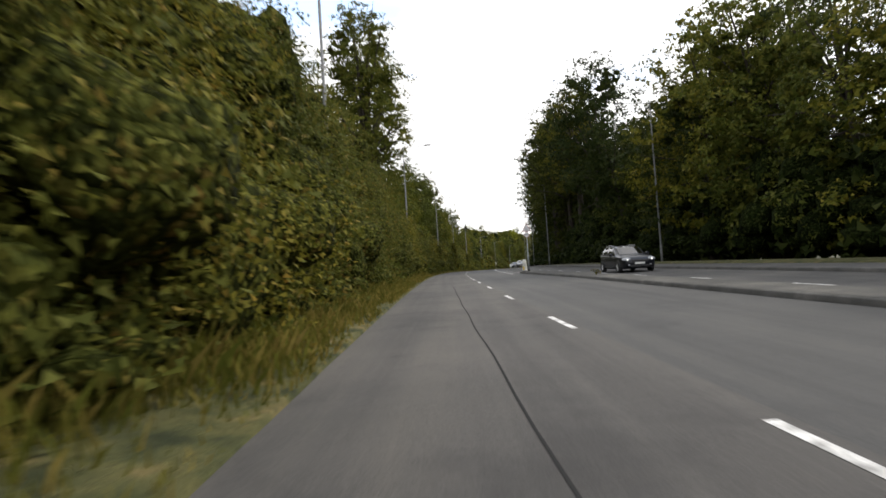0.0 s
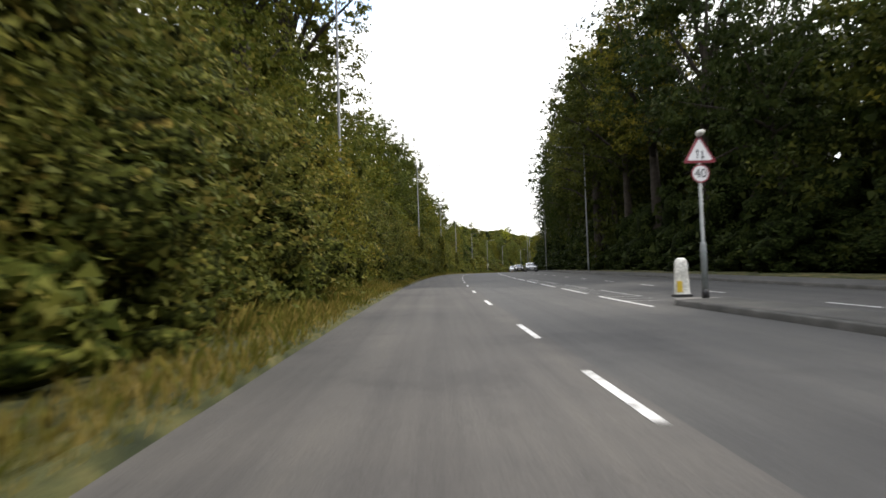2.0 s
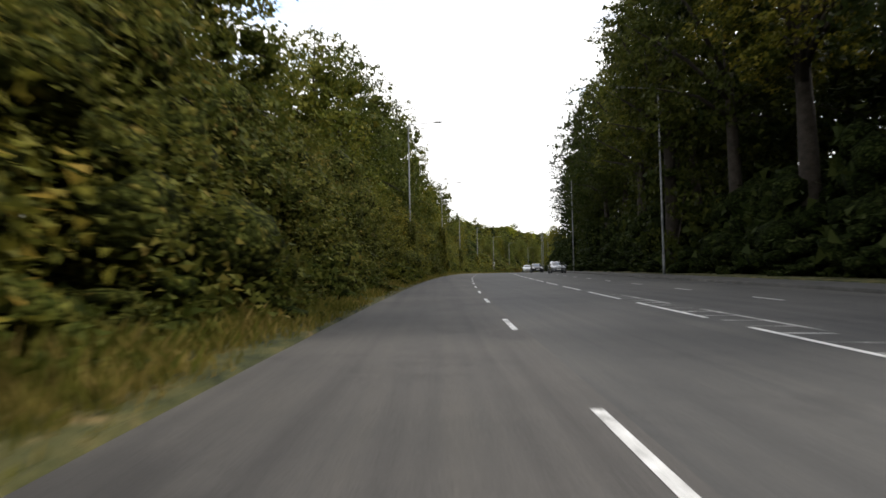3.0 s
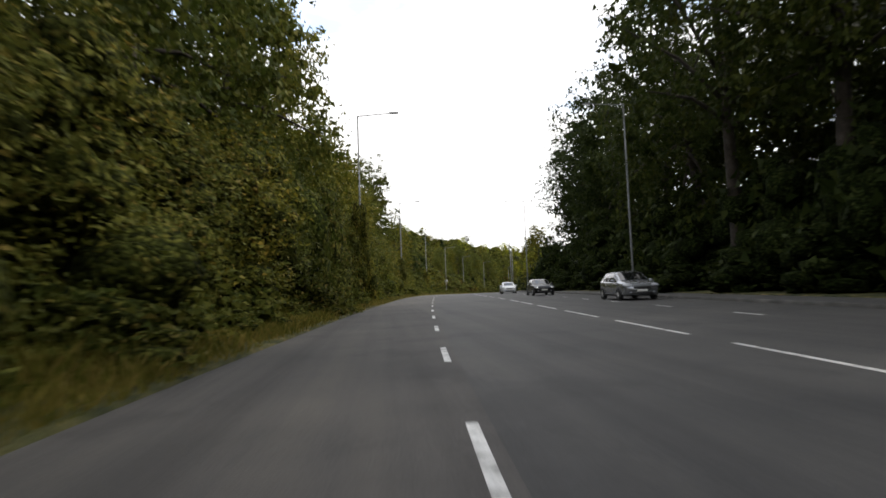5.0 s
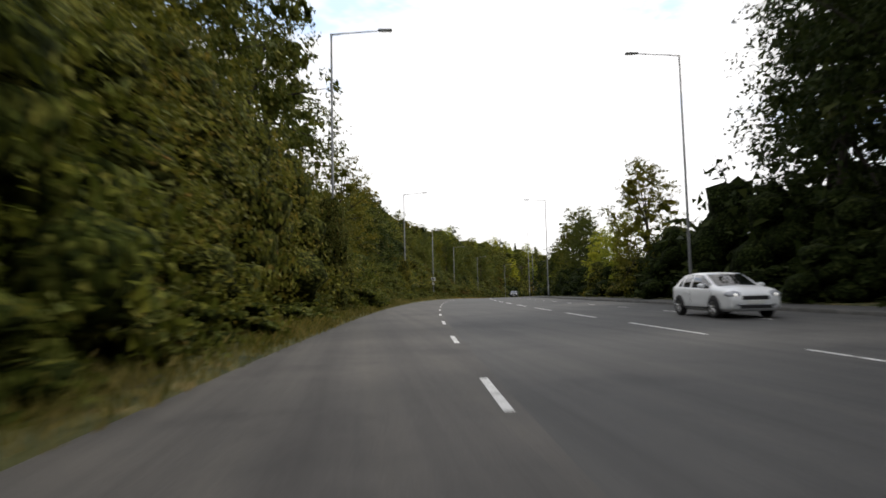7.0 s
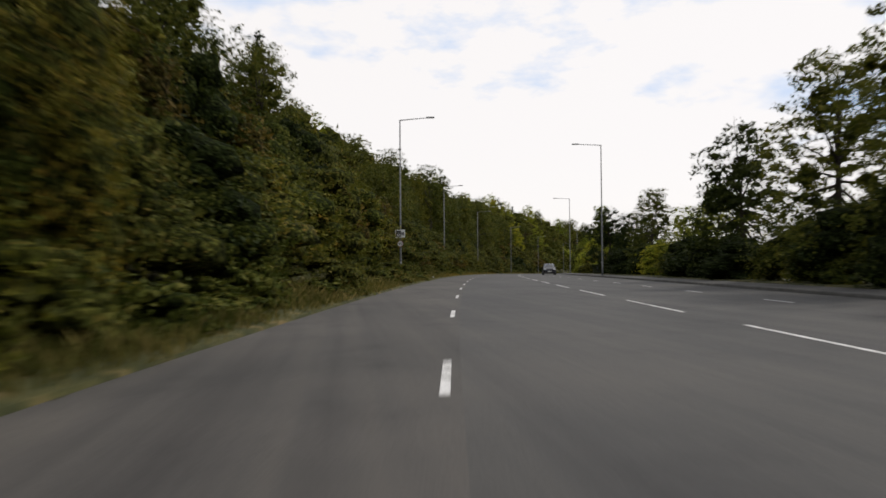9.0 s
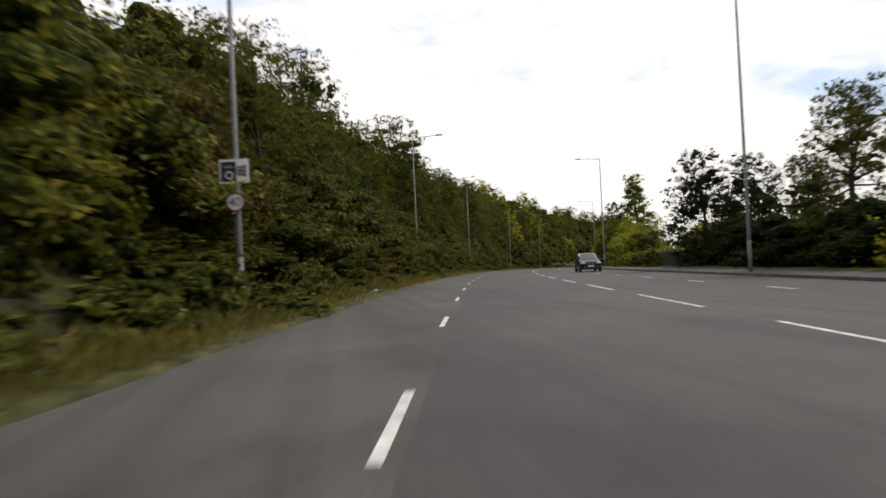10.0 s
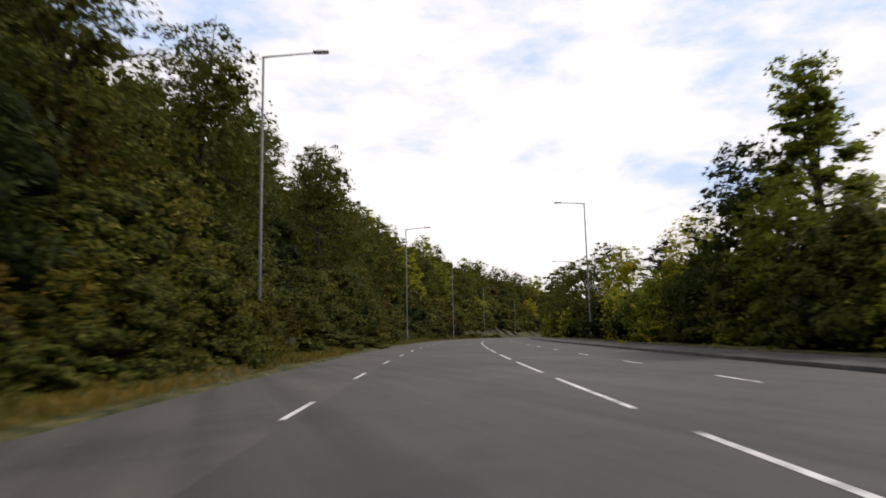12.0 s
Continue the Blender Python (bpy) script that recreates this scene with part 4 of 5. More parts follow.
# ---- grass and litter on the verge ----
def blades(name, seed, count, y0, y1, o0, o1, tall, mat, label):
    """Rough grass: single bent blades, thicker in some patches than in others."""
    rng = np.random.default_rng(seed)
    verts, faces = [], []
    while len(faces) < count:
        y, u = rng.uniform(y0, y1), rng.random()
        n = noise.noise(Vector((y * 0.35, u * 2, seed)))
        patch = noise.noise(Vector((y * 0.11, u * 1.2 + 7, seed + 3)))
        if rng.random() > 0.5 + n + 1.3 * patch:
            continue
        o = o0 + (o1 - o0) * u
        z = 0.1 + 0.02 * rng.random() if o > -6.2 else ground_z(o, y) + 0.08
        p = place(y, o, z - 0.04)
        h = tall * (0.35 + 0.8 * rng.random()) * (0.6 + 0.7 * (0.5 + n)) * (0.35 + 0.65 * min(1.0, u * 2.5))
        a = rng.uniform(0, 6.283)
        w = 0.006 + 0.012 * rng.random()
        side_v = Vector((math.cos(a), math.sin(a), 0)) * w
        lean = Vector((rng.normal() * 0.3 * h, rng.normal() * 0.3 * h, 0))
        k = len(verts)
        verts += [p - side_v, p + side_v, p + side_v * 0.7 + lean * 0.35 + Vector((0, 0, h * 0.6)), p + lean + Vector((0, 0, h))]
        faces.append((k, k + 1, k + 2, k + 3))
    return tagged(mesh_object(name, verts, faces, mat), label, "grass", kind="stuff")


blades("grass", 3, 42000, -4, 130, -3.75, -6.8, 0.52, GRASS_DRY, "tall dry yellow grass along the verge")
blades("grass", 4, 50000, 130, 345, -3.3, -9.0, 0.6, GRASS_STRAW, "tall rough grass at the foot of the bank")
blades("grass", 6, 24000, 0, 190, -3.45, -4.9, 0.3, GRASS_DRY, "short green and straw-coloured grass by the road edge")
for seed, y0, y1, edge in ((7, 190, 235, -3.6), (9, 235, 275, -3.38), (10, 275, 345, -3.08)):
    blades("grass", seed, (y1 - y0) * 110, y0, y1, edge, -4.7, 0.3, GRASS_DRY, "short rough grass by the road edge")
blades("grass", 8, 16000, 345, 450, -2.95, -7.0, 0.5, GRASS_STRAW, "rough grass along the far bend of the road")

# ---- traffic island ----
ISLE = lambda y: lerp(y, [(-40, 4.7), (30, 4.65), (47.4, 4.05)])
M_ISLE_TOP = rough_surface("island_top", [(0.3, (0.05, 0.049, 0.045)), (0.55, (0.075, 0.072, 0.065)), (0.75, (0.11, 0.104, 0.09))], 0.9, 40, 0.9, 0.4, 0.01)
M_NOSE = rough_surface("pale_concrete", [(0.3, (0.13, 0.125, 0.115)), (0.55, (0.2, 0.19, 0.175)), (0.8, (0.27, 0.26, 0.24))], 1.8, 40, 0.85, 0.4, 0.008)
M_WHITE = rough_surface("white_plastic", [(0.3, (0.5, 0.49, 0.44)), (0.5, (0.68, 0.67, 0.62)), (0.7, (0.78, 0.77, 0.73))], 2.5, 20, 0.5, 0.1, 0.003)
M_GREY_POST = rough_surface("grey_post_paint", [(0.3, (0.16, 0.18, 0.18)), (0.6, (0.24, 0.26, 0.26)), (0.8, (0.3, 0.32, 0.31))], 3, 30, 0.5, 0.1, 0.002)
M_BLACK = material("black_paint", (0.015, 0.015, 0.016), 0.5)
M_RED = material("red_sign_border", (0.24, 0.028, 0.04), 0.4)
M_SIGN = material("white_sign_face", (0.8, 0.8, 0.8), 0.35)
M_SIGN_GREY = material("sign_back", (0.25, 0.25, 0.26), 0.5)
M_YELLOW = material("yellow_reflector", (0.6, 0.42, 0.04), 0.4)

strip("traffic_island", -40, 46.8, 1.6, [lambda y: (ISLE(y), 0.0), lambda y: (ISLE(y) + 0.02, 0.14), lambda y: (ISLE(y) + 0.05, 0.165), lambda y: (ISLE(y) + 0.16, 0.167), lambda y: (ISLE(y) + 1.24, 0.185),
      lambda y: (ISLE(y) + 1.35, 0.18), lambda y: (ISLE(y) + 1.38, 0.16), lambda y: (ISLE(y) + 1.4, 0.0)], M_KERB, "low kerbed island between the carriageways")
strip("island_surface", -40, 46.8, 1.6, [lambda y: (ISLE(y) + 0.15, 0.172), lambda y: (ISLE(y) + 1.25, 0.19)], M_ISLE_TOP, "worn asphalt top of the island")
bm = bmesh.new()
c = place(46.8, ISLE(46.8) + 0.7, 0)
low, high, hd = [], [], heading(46.8)
for i in range(13):
    a = math.pi * i / 12
    for ring, r, z in ((low, 0.7, 0.0), (high, 0.66, 0.172)):
        dx, dy = r * math.cos(a), r * math.sin(a)
        ring.append(bm.verts.new((c.x + dx * math.cos(hd) + dy * math.sin(hd), c.y - dx * math.sin(hd) + dy * math.cos(hd), c.z + z)))
for i in range(12):
    bm.faces.new((low[i], low[i + 1], high[i + 1], high[i]))
bm.faces.new(high)
nose_me = bpy.data.meshes.new("island_nose")
bm.to_mesh(nose_me)
bm.free()
nose_me.materials.append(M_NOSE)
tagged(new("island_nose", nose_me), "pale rounded concrete end of the island", kind="structure")


def bollard(m):
    """A white plastic traffic bollard with rounded shoulders on a dark base."""
    ob = empty("bollard", m, "white plastic traffic bollard with a yellow patch on an island", "bollard")
    bm = bmesh.new()
    box(bm, -0.21, 0.21, -0.16, 0.16, 0.0, 0.07, 0.02)
    part("base", bm, M_BLACK, ob)
    bm = bmesh.new()
    prof = [(0.07, 0.2), (0.1, 0.185), (0.55, 0.165), (0.85, 0.15), (0.93, 0.125), (0.97, 0.07)]
    rings = []
    for z, w in prof:
        rings.append([bm.verts.new((w * math.copysign(abs(math.cos(a)) ** 0.6, math.cos(a)), 0.62 * w * math.copysign(abs(math.sin(a)) ** 0.6, math.sin(a)), z)) for a in [2 * math.pi * (k + 0.5) / 16 for k in range(16)]])
    for r, s in zip(rings, rings[1:]):
        for k in range(16):
            bm.faces.new((r[k], r[(k + 1) % 16], s[(k + 1) % 16], s[k]))
    bm.faces.new(rings[-1])
    part("shell", bm, M_WHITE, ob, smooth=True)
    bm = bmesh.new()
    box(bm, -0.17, -0.03, -0.128, -0.112, 0.12, 0.4, 0.006)
    part("reflector", bm, M_YELLOW, ob, "faded yellow reflective patch")
    return ob


bollard(pose(*place(47.7, 4.62, 0.17), 0, 0, -math.degrees(heading(47.7))))


def text_mesh(name, words, size, depth, mat, parent, m):
    cu = bpy.data.curves.new(name, "FONT")
    cu.body, cu.size, cu.extrude, cu.align_x, cu.align_y = words, size, depth, "CENTER", "CENTER"
    tmp = bpy.data.objects.new(name, cu)
    scene.collection.objects.link(tmp)
    me = bpy.data.meshes.new_from_object(tmp.evaluated_get(bpy.context.evaluated_depsgraph_get()))
    bpy.data.objects.remove(tmp)
    me.materials.clear()
    me.materials.append(mat)
    ob = new(name, me)
    ob.parent = parent
    ob.matrix_basis = m
    return ob


def disc(bm, r, y0, y1, z, n=28):
    bmesh.ops.create_cone(bm, cap_ends=True, segments=n, radius1=r, radius2=r, depth=abs(y1 - y0), matrix=Matrix.Translation((0, (y0 + y1) / 2, z)) @ Matrix.Rotation(math.pi / 2, 4, "X"))


def roundel(parent, z, r, y):
    """A red-ringed round plate with black numbers, facing -y."""
    bm = bmesh.new()
    disc(bm, r, y, y + 0.012, z)
    plate = part("speed_plate", bm, M_RED, parent, "round speed limit plate with a red ring")
    bm = bmesh.new()
    disc(bm, r * 0.85, y - 0.003, y + 0.004, z)
    part("face", bm, M_SIGN, plate)
    text_mesh("numbers", "40", r * 1.36, 0.003, M_BLACK, plate, pose(0, y - 0.006, z - r * 0.02, 90, 0, 0))
    return plate


def triangle(bm, half, h, y0, y1, z):
    pts = []
    corner = [(-half, 0), (half, 0), (0, h)]
    for i, (x, zz) in enumerate(corner):
        for j in range(5):
            a = math.radians((210, 330, 90)[i] - 60 + 30 * j)
            pts.append((x * 0.92 + 0.035 * math.cos(a), zz * 0.95 + 0.02 + 0.035 * math.sin(a)))
    a = [bm.verts.new((x, y0, z + v)) for x, v in pts]
    b = [bm.verts.new((x, y1, z + v)) for x, v in pts]
    bm.faces.new(a)
    bm.faces.new(b)
    for i in range(len(pts)):
        k = (i + 1) % len(pts)
        bm.faces.new((a[i], a[k], b[k], b[i]))


def warning_sign(m):
    """A lit sign post on the island: two-way traffic triangle over a speed plate."""
    ob = empty("road_sign", m, "grey post with a two-way traffic triangle over a 40 speed plate", "road sign")
    bm = bmesh.new()
    tube(bm, [(0, 0.03, 0), (0, 0.03, 0.22)], [0.082, 0.082], 12)
    part("foot", bm, M_BLACK, ob, "black band round the foot of the post", True)
    bm = bmesh.new()
    tube(bm, [(0, 0.03, 0.2), (0, 0.03, 1.25), (0, 0.03, 1.32), (0, 0.03, 1.33), (0, 0.03, 3.82)], [0.068, 0.068, 0.052, 0.037, 0.035], 12)
    part("post", bm, M_GREY_POST, ob, smooth=True)
    bm = bmesh.new()
    triangle(bm, 0.37, 0.62, -0.02, -0.006, 3.23)
    tri = part("triangle", bm, M_RED, ob, "triangular warning plate with a red border")
    bm = bmesh.new()
    triangle(bm, 0.27, 0.45, -0.026, -0.018, 3.29)
    part("face", bm, M_SIGN, tri)
    for x, up in ((-0.06, 1), (0.06, -1)):
        bm = bmesh.new()
        zc = 3.42
        box(bm, x - 0.014, x + 0.014, -0.032, -0.027, zc - 0.09, zc + 0.09)
        tip = [bm.verts.new((x + dx, yy, zc + up * dz)) for yy in (-0.032, -0.027) for dx, dz in ((-0.042, 0.05), (0.042, 0.05), (0, 0.13))]
        for f in ((0, 1, 2), (3, 4, 5), (0, 1, 4, 3), (1, 2, 5, 4), (2, 0, 3, 5)):
            bm.faces.new([tip[i] for i in f])
        part("arrow", bm, M_BLACK, tri)
    roundel(ob, 2.96, 0.22, -0.02)
    bm = bmesh.new()
    tube(bm, [(0, 0.03, 3.77), (0, -0.05, 3.89), (0, -0.16, 3.92)], [0.03, 0.03, 0.03], 8)
    part("bracket", bm, M_GREY_POST, ob, smooth=True)
    bm = bmesh.new()
    bmesh.ops.create_uvsphere(bm, u_segments=14, v_segments=8, radius=1.0, matrix=Matrix.Translation((0, -0.09, 3.92)) @ Matrix.Diagonal((0.09, 0.15, 0.075, 1)))
    part("sign_light", bm, M_WHITE, ob, "pale dome-shaped sign light", True)
    return ob


warning_sign(pose(6.38, 46.91, 0.17 + rise(46.91), 0, 0, 1))


def camera_sign(m):
    """A speed camera board and a small speed plate strapped to a lamp column."""
    ob = empty("camera_sign", m, "white speed camera board and 40 plate on a lamp column", "road sign")
    bm = bmesh.new()
    box(bm, -0.4, 0.4, -0.16, -0.145, 3.58, 4.22, 0.005)
    board = part("board", bm, M_SIGN, ob)
    bm = bmesh.new()
    box(bm, -0.35, 0.06, -0.166, -0.161, 3.63, 4.16)
    part("camera_body", bm, M_BLACK, board)
    bm = bmesh.new()
    q = [bm.verts.new((x, yy, z)) for yy in (-0.166, -0.161) for x, z in ((0.075, 3.82), (0.34, 3.72), (0.34, 4.08), (0.075, 3.98))]
    for f in ((0, 1, 2, 3), (4, 5, 6, 7), (0, 1, 5, 4), (1, 2, 6, 5), (2, 3, 7, 6), (3, 0, 4, 7)):
        bm.faces.new([q[i] for i in f])
    part("camera_lens", bm, M_SIGN_GREY, board)
    for r, y, mt in ((0.11, -0.168, M_SIGN), (0.07, -0.172, M_BLACK)):
        bm = bmesh.new()
        bmesh.ops.create_cone(bm, cap_ends=True, segments=24, radius1=r, radius2=r, depth=0.004, matrix=Matrix.Translation((-0.13, y, 3.8)) @ Matrix.Rotation(math.pi / 2, 4, "X"))
        part("ring", bm, mt, board)
    bm = bmesh.new()
    box(bm, -0.27, -0.02, -0.17, -0.166, 3.99, 4.05)
    part("flash_window", bm, M_SIGN_GREY, board)
    for z, k in ((3.79, 0.3), (3.9, 0.0), (4.01, -0.3)):
        bm = bmesh.new()
        box(bm, 0.1, 0.33, -0.171, -0.167, z - 0.016, z + 0.016)
        part("flash_ray", bm, M_BLACK, board)
    roundel(ob, 3.08, 0.25, -0.16)
    for z in (3.72, 4.06, 3.08):
        bm = bmesh.new()
        tube(bm, [(0, 0, z - 0.02), (0, 0, z + 0.02)], [0.085, 0.085], 14)
        box(bm, -0.02, 0.02, -0.15, -0.1, z - 0.02, z + 0.02)
        part("strap", bm, M_STEEL, ob)
    return ob


camera_sign(pose(20.9, 261.9, rise(262.5), 0, 0, -math.degrees(heading(262))))

# ---- far hill ----
hv, hf = [], []
for j in range(9):
    for i in range(41):
        a = radians(8 + 62 * i / 40)
        r = 1100 + 90 * j
        hgt = 62 * math.sin(math.pi * j / 8 * 0.9) * (0.55 + 0.45 * math.sin(i * 0.23 + 1.0)) + 3 * math.sin(i * 1.7 + j)
        hv.append((r * math.sin(a), r * math.cos(a) + 200, hgt - 18))
for j in range(8):
    for i in range(40):
        k = j * 41 + i
        hf.append((k, k + 1, k + 42, k + 41))
# woodland green paled to grey: the distance haze is painted into the base colour
M_HILL = rough_surface("haze_tinted_woods", [(0.3, (0.07, 0.085, 0.07)), (0.55, (0.11, 0.125, 0.1)), (0.75, (0.16, 0.17, 0.14))], 0.02, 0.3, 0.95, 0.2, 1.0)
tagged(mesh_object("backdrop", hv, hf, M_HILL, smooth=True), "low wooded hill with distance haze in its colour", "hill", kind="structure")

# ---- fence under the trees ----
M_FENCE = rough_surface("fence_steel", [(0.3, (0.035, 0.04, 0.036)), (0.6, (0.055, 0.06, 0.054)), (0.8, (0.085, 0.085, 0.075))], 2.0, 20, 0.7, 0.2, 0.004)
fence = empty("fence", pose(0, 0, 0), "dark steel fence of upright bars beneath roadside trees", "fence")
bm = bmesh.new()
box(bm, -0.03, 0.03, -0.012, 0.012, 0.05, 1.25)
tip = bmesh.ops.create_cone(bm, cap_ends=True, segments=4, radius1=0.042, radius2=0.004, depth=0.12, matrix=Matrix.Translation((0, 0, 1.31)) @ Matrix.Rotation(math.pi / 4, 4, "Z"))
slat_ob = part("slat", bm, M_FENCE, fence)
bm = bmesh.new()
box(bm, -0.05, 0.05, -0.05, 0.05, -0.3, 1.2, 0.008)
post_ob = part("post", bm, M_FENCE, fence)
y, i = 286.0, 0
while y < 322:
    m = Matrix.Translation(place(y, 15.4, 0.12)) @ Matrix.Rotation(math.pi / 2 - heading(y), 4, "Z")
    if i == 0:
        slat_ob.matrix_basis = m
    else:
        o = new("slat", slat_ob.data)
        o.parent, o.matrix_basis = fence, m
    if i % 14 == 0:
        mp = Matrix.Translation(place(y, 15.48, 0.12)) @ Matrix.Rotation(math.pi / 2 - heading(y), 4, "Z")
        if i == 0:
            post_ob.matrix_basis = mp
        else:
            o = new("post", post_ob.data)
            o.parent, o.matrix_basis = fence, mp
    y, i = y + 0.17, i + 1
for z in (0.3, 1.0):
    bm = bmesh.new()
    tube(bm, [place(v, 15.44, 0.12 + z) for v in np.arange(286, 322.1, 3)], [0.025] * 13, 6)
    part("rail", bm, M_FENCE, fence)

# ---- fallen branch, litter and a weed ----
M_DEADWOOD = rough_surface("pale_dead_wood", [(0.3, (0.3, 0.25, 0.18)), (0.6, (0.42, 0.36, 0.27)), (0.8, (0.5, 0.45, 0.36))], 4.0, 30, 0.9, 0.4, 0.005)
branch = empty("fallen_branch", pose(19.6, 258.4, 0.55 + rise(259), 0, 0, -20), "pale dead branch lying across the tall grass", "branch")
bm = bmesh.new()
tube(bm, [(-0.9, 0, 0.0), (-0.3, 0.05, 0.06), (0.3, 0.02, 0.04), (0.9, -0.06, -0.06)], [0.03, 0.035, 0.03, 0.015], 7)
part("stick", bm, M_DEADWOOD, branch, smooth=True)
bm = bmesh.new()
tube(bm, [(0.25, 0.02, 0.04), (0.5, 0.2, 0.02), (0.62, 0.33, -0.06)], [0.018, 0.013, 0.007], 6)
part("twig", bm, M_DEADWOOD, branch, smooth=True)

M_SCRAP = rough_surface("dirty_paper", [(0.3, (0.45, 0.44, 0.4)), (0.6, (0.62, 0.61, 0.58)), (0.8, (0.72, 0.72, 0.7))], 6.0, 40, 0.7, 0.3, 0.004)
lit = random.Random(8)
for y, off in ((62.5, -5.6), (148, -4.6), (247.5, -4.2), (252, -4.3), (271, -4.0), (293, -3.6), (300.5, -3.7), (306, -3.6), (313, -3.7)):
    bm = bmesh.new()
    bmesh.ops.create_icosphere(bm, subdivisions=2, radius=0.09)
    for v in bm.verts:
        v.co = Vector((v.co.x * 1.5, v.co.y, v.co.z * 0.5)) * (0.6 + 0.7 * lit.random())
    me = bpy.data.meshes.new("litter")
    bm.to_mesh(me)
    bm.free()
    me.materials.append(M_SCRAP)
    scrap = tagged(new("litter", me), "crumpled scrap of pale litter on the grass verge", "litter", "litter on the verge")
    scrap.matrix_world = Matrix.Translation(place(y, off, 0.14)) @ Matrix.Rotation(lit.uniform(0, 6), 4, "Z")

weed = empty("weed", pose(*place(27, ISLE(27) + 0.5, 0.18)), "straggly dry weed growing on the traffic island", "weed")
wr = np.random.default_rng(9)
for i in range(9):
    a, h = wr.uniform(0, 6.28), wr.uniform(0.12, 0.3)
    bm = bmesh.new()
    d = Vector((math.cos(a), math.sin(a), 0)) * 0.18
    tube(bm, [(0, 0, -0.02), d * 0.3 + Vector((0, 0, h * 0.6)), d + Vector((0, 0, h))], [0.008, 0.006, 0.003], 5)
    part("stalk", bm, GRASS_DRY, weed)
    part_leaves = new("leaves", leaf_mesh("leaves", leaf_cloud(wr, [tuple(d * 0.8 + Vector((0, 0, h * 0.8)))], [(0.08, 0.08, 0.1)], [14], 0.035), GRASS_DRY))
    part_leaves.parent = weed

# ---- cars ----
M_GLASS = material("car_glass", (0.006, 0.007, 0.008), 0.02, 0.0, 1.0)
M_TYRE = material("tyre_rubber", (0.018, 0.018, 0.018), 0.85)
M_RIM = material("alloy_rim", (0.45, 0.45, 0.46), 0.3, 0.9)
M_TRIM = material("black_trim", (0.02, 0.02, 0.021), 0.45)
M_HEAD = material("headlight_glass", (0.3, 0.31, 0.33), 0.1)
M_PLATE = material("number_plate", (0.7, 0.7, 0.66), 0.4)
M_BEAM = material("lit_headlight", (0.9, 0.9, 0.9), 0.2)
M_BEAM.node_tree.nodes["Principled BSDF"].inputs["Emission Color"].default_value = (1, 0.97, 0.9, 1)
M_BEAM.node_tree.nodes["Principled BSDF"].inputs["Emission Strength"].default_value = 1.6


def car_paint(name, base, rough=0.5, metal=0.0):
    m = material(name, base, rough * 0.8, metal, 0.12)
    n = m.node_tree.nodes["Principled BSDF"]
    n.inputs["Coat Weight"].default_value, n.inputs["Coat Roughness"].default_value = 0.55, 0.02
    dirt = noise_node(m, 3.0, 5, 0.6)
    colour(m, blend(m, tuple(base), tuple(b * 0.8 + 0.006 for b in base), dirt.outputs["Fac"]))
    return m


def curve_of(keys, ys, soften):
    """A softened line through (y, value) keys."""
    fine = np.arange(keys[0][0] - 0.5, keys[-1][0] + 0.5, 0.01)
    v = np.interp(fine, [k[0] for k in keys], [k[1] for k in keys])
    n = max(1, int(soften / 0.01))
    v = np.convolve(np.pad(v, n, mode="edge"), np.ones(n) / n, mode="same")[n:-n]
    return np.interp(ys, fine, v)


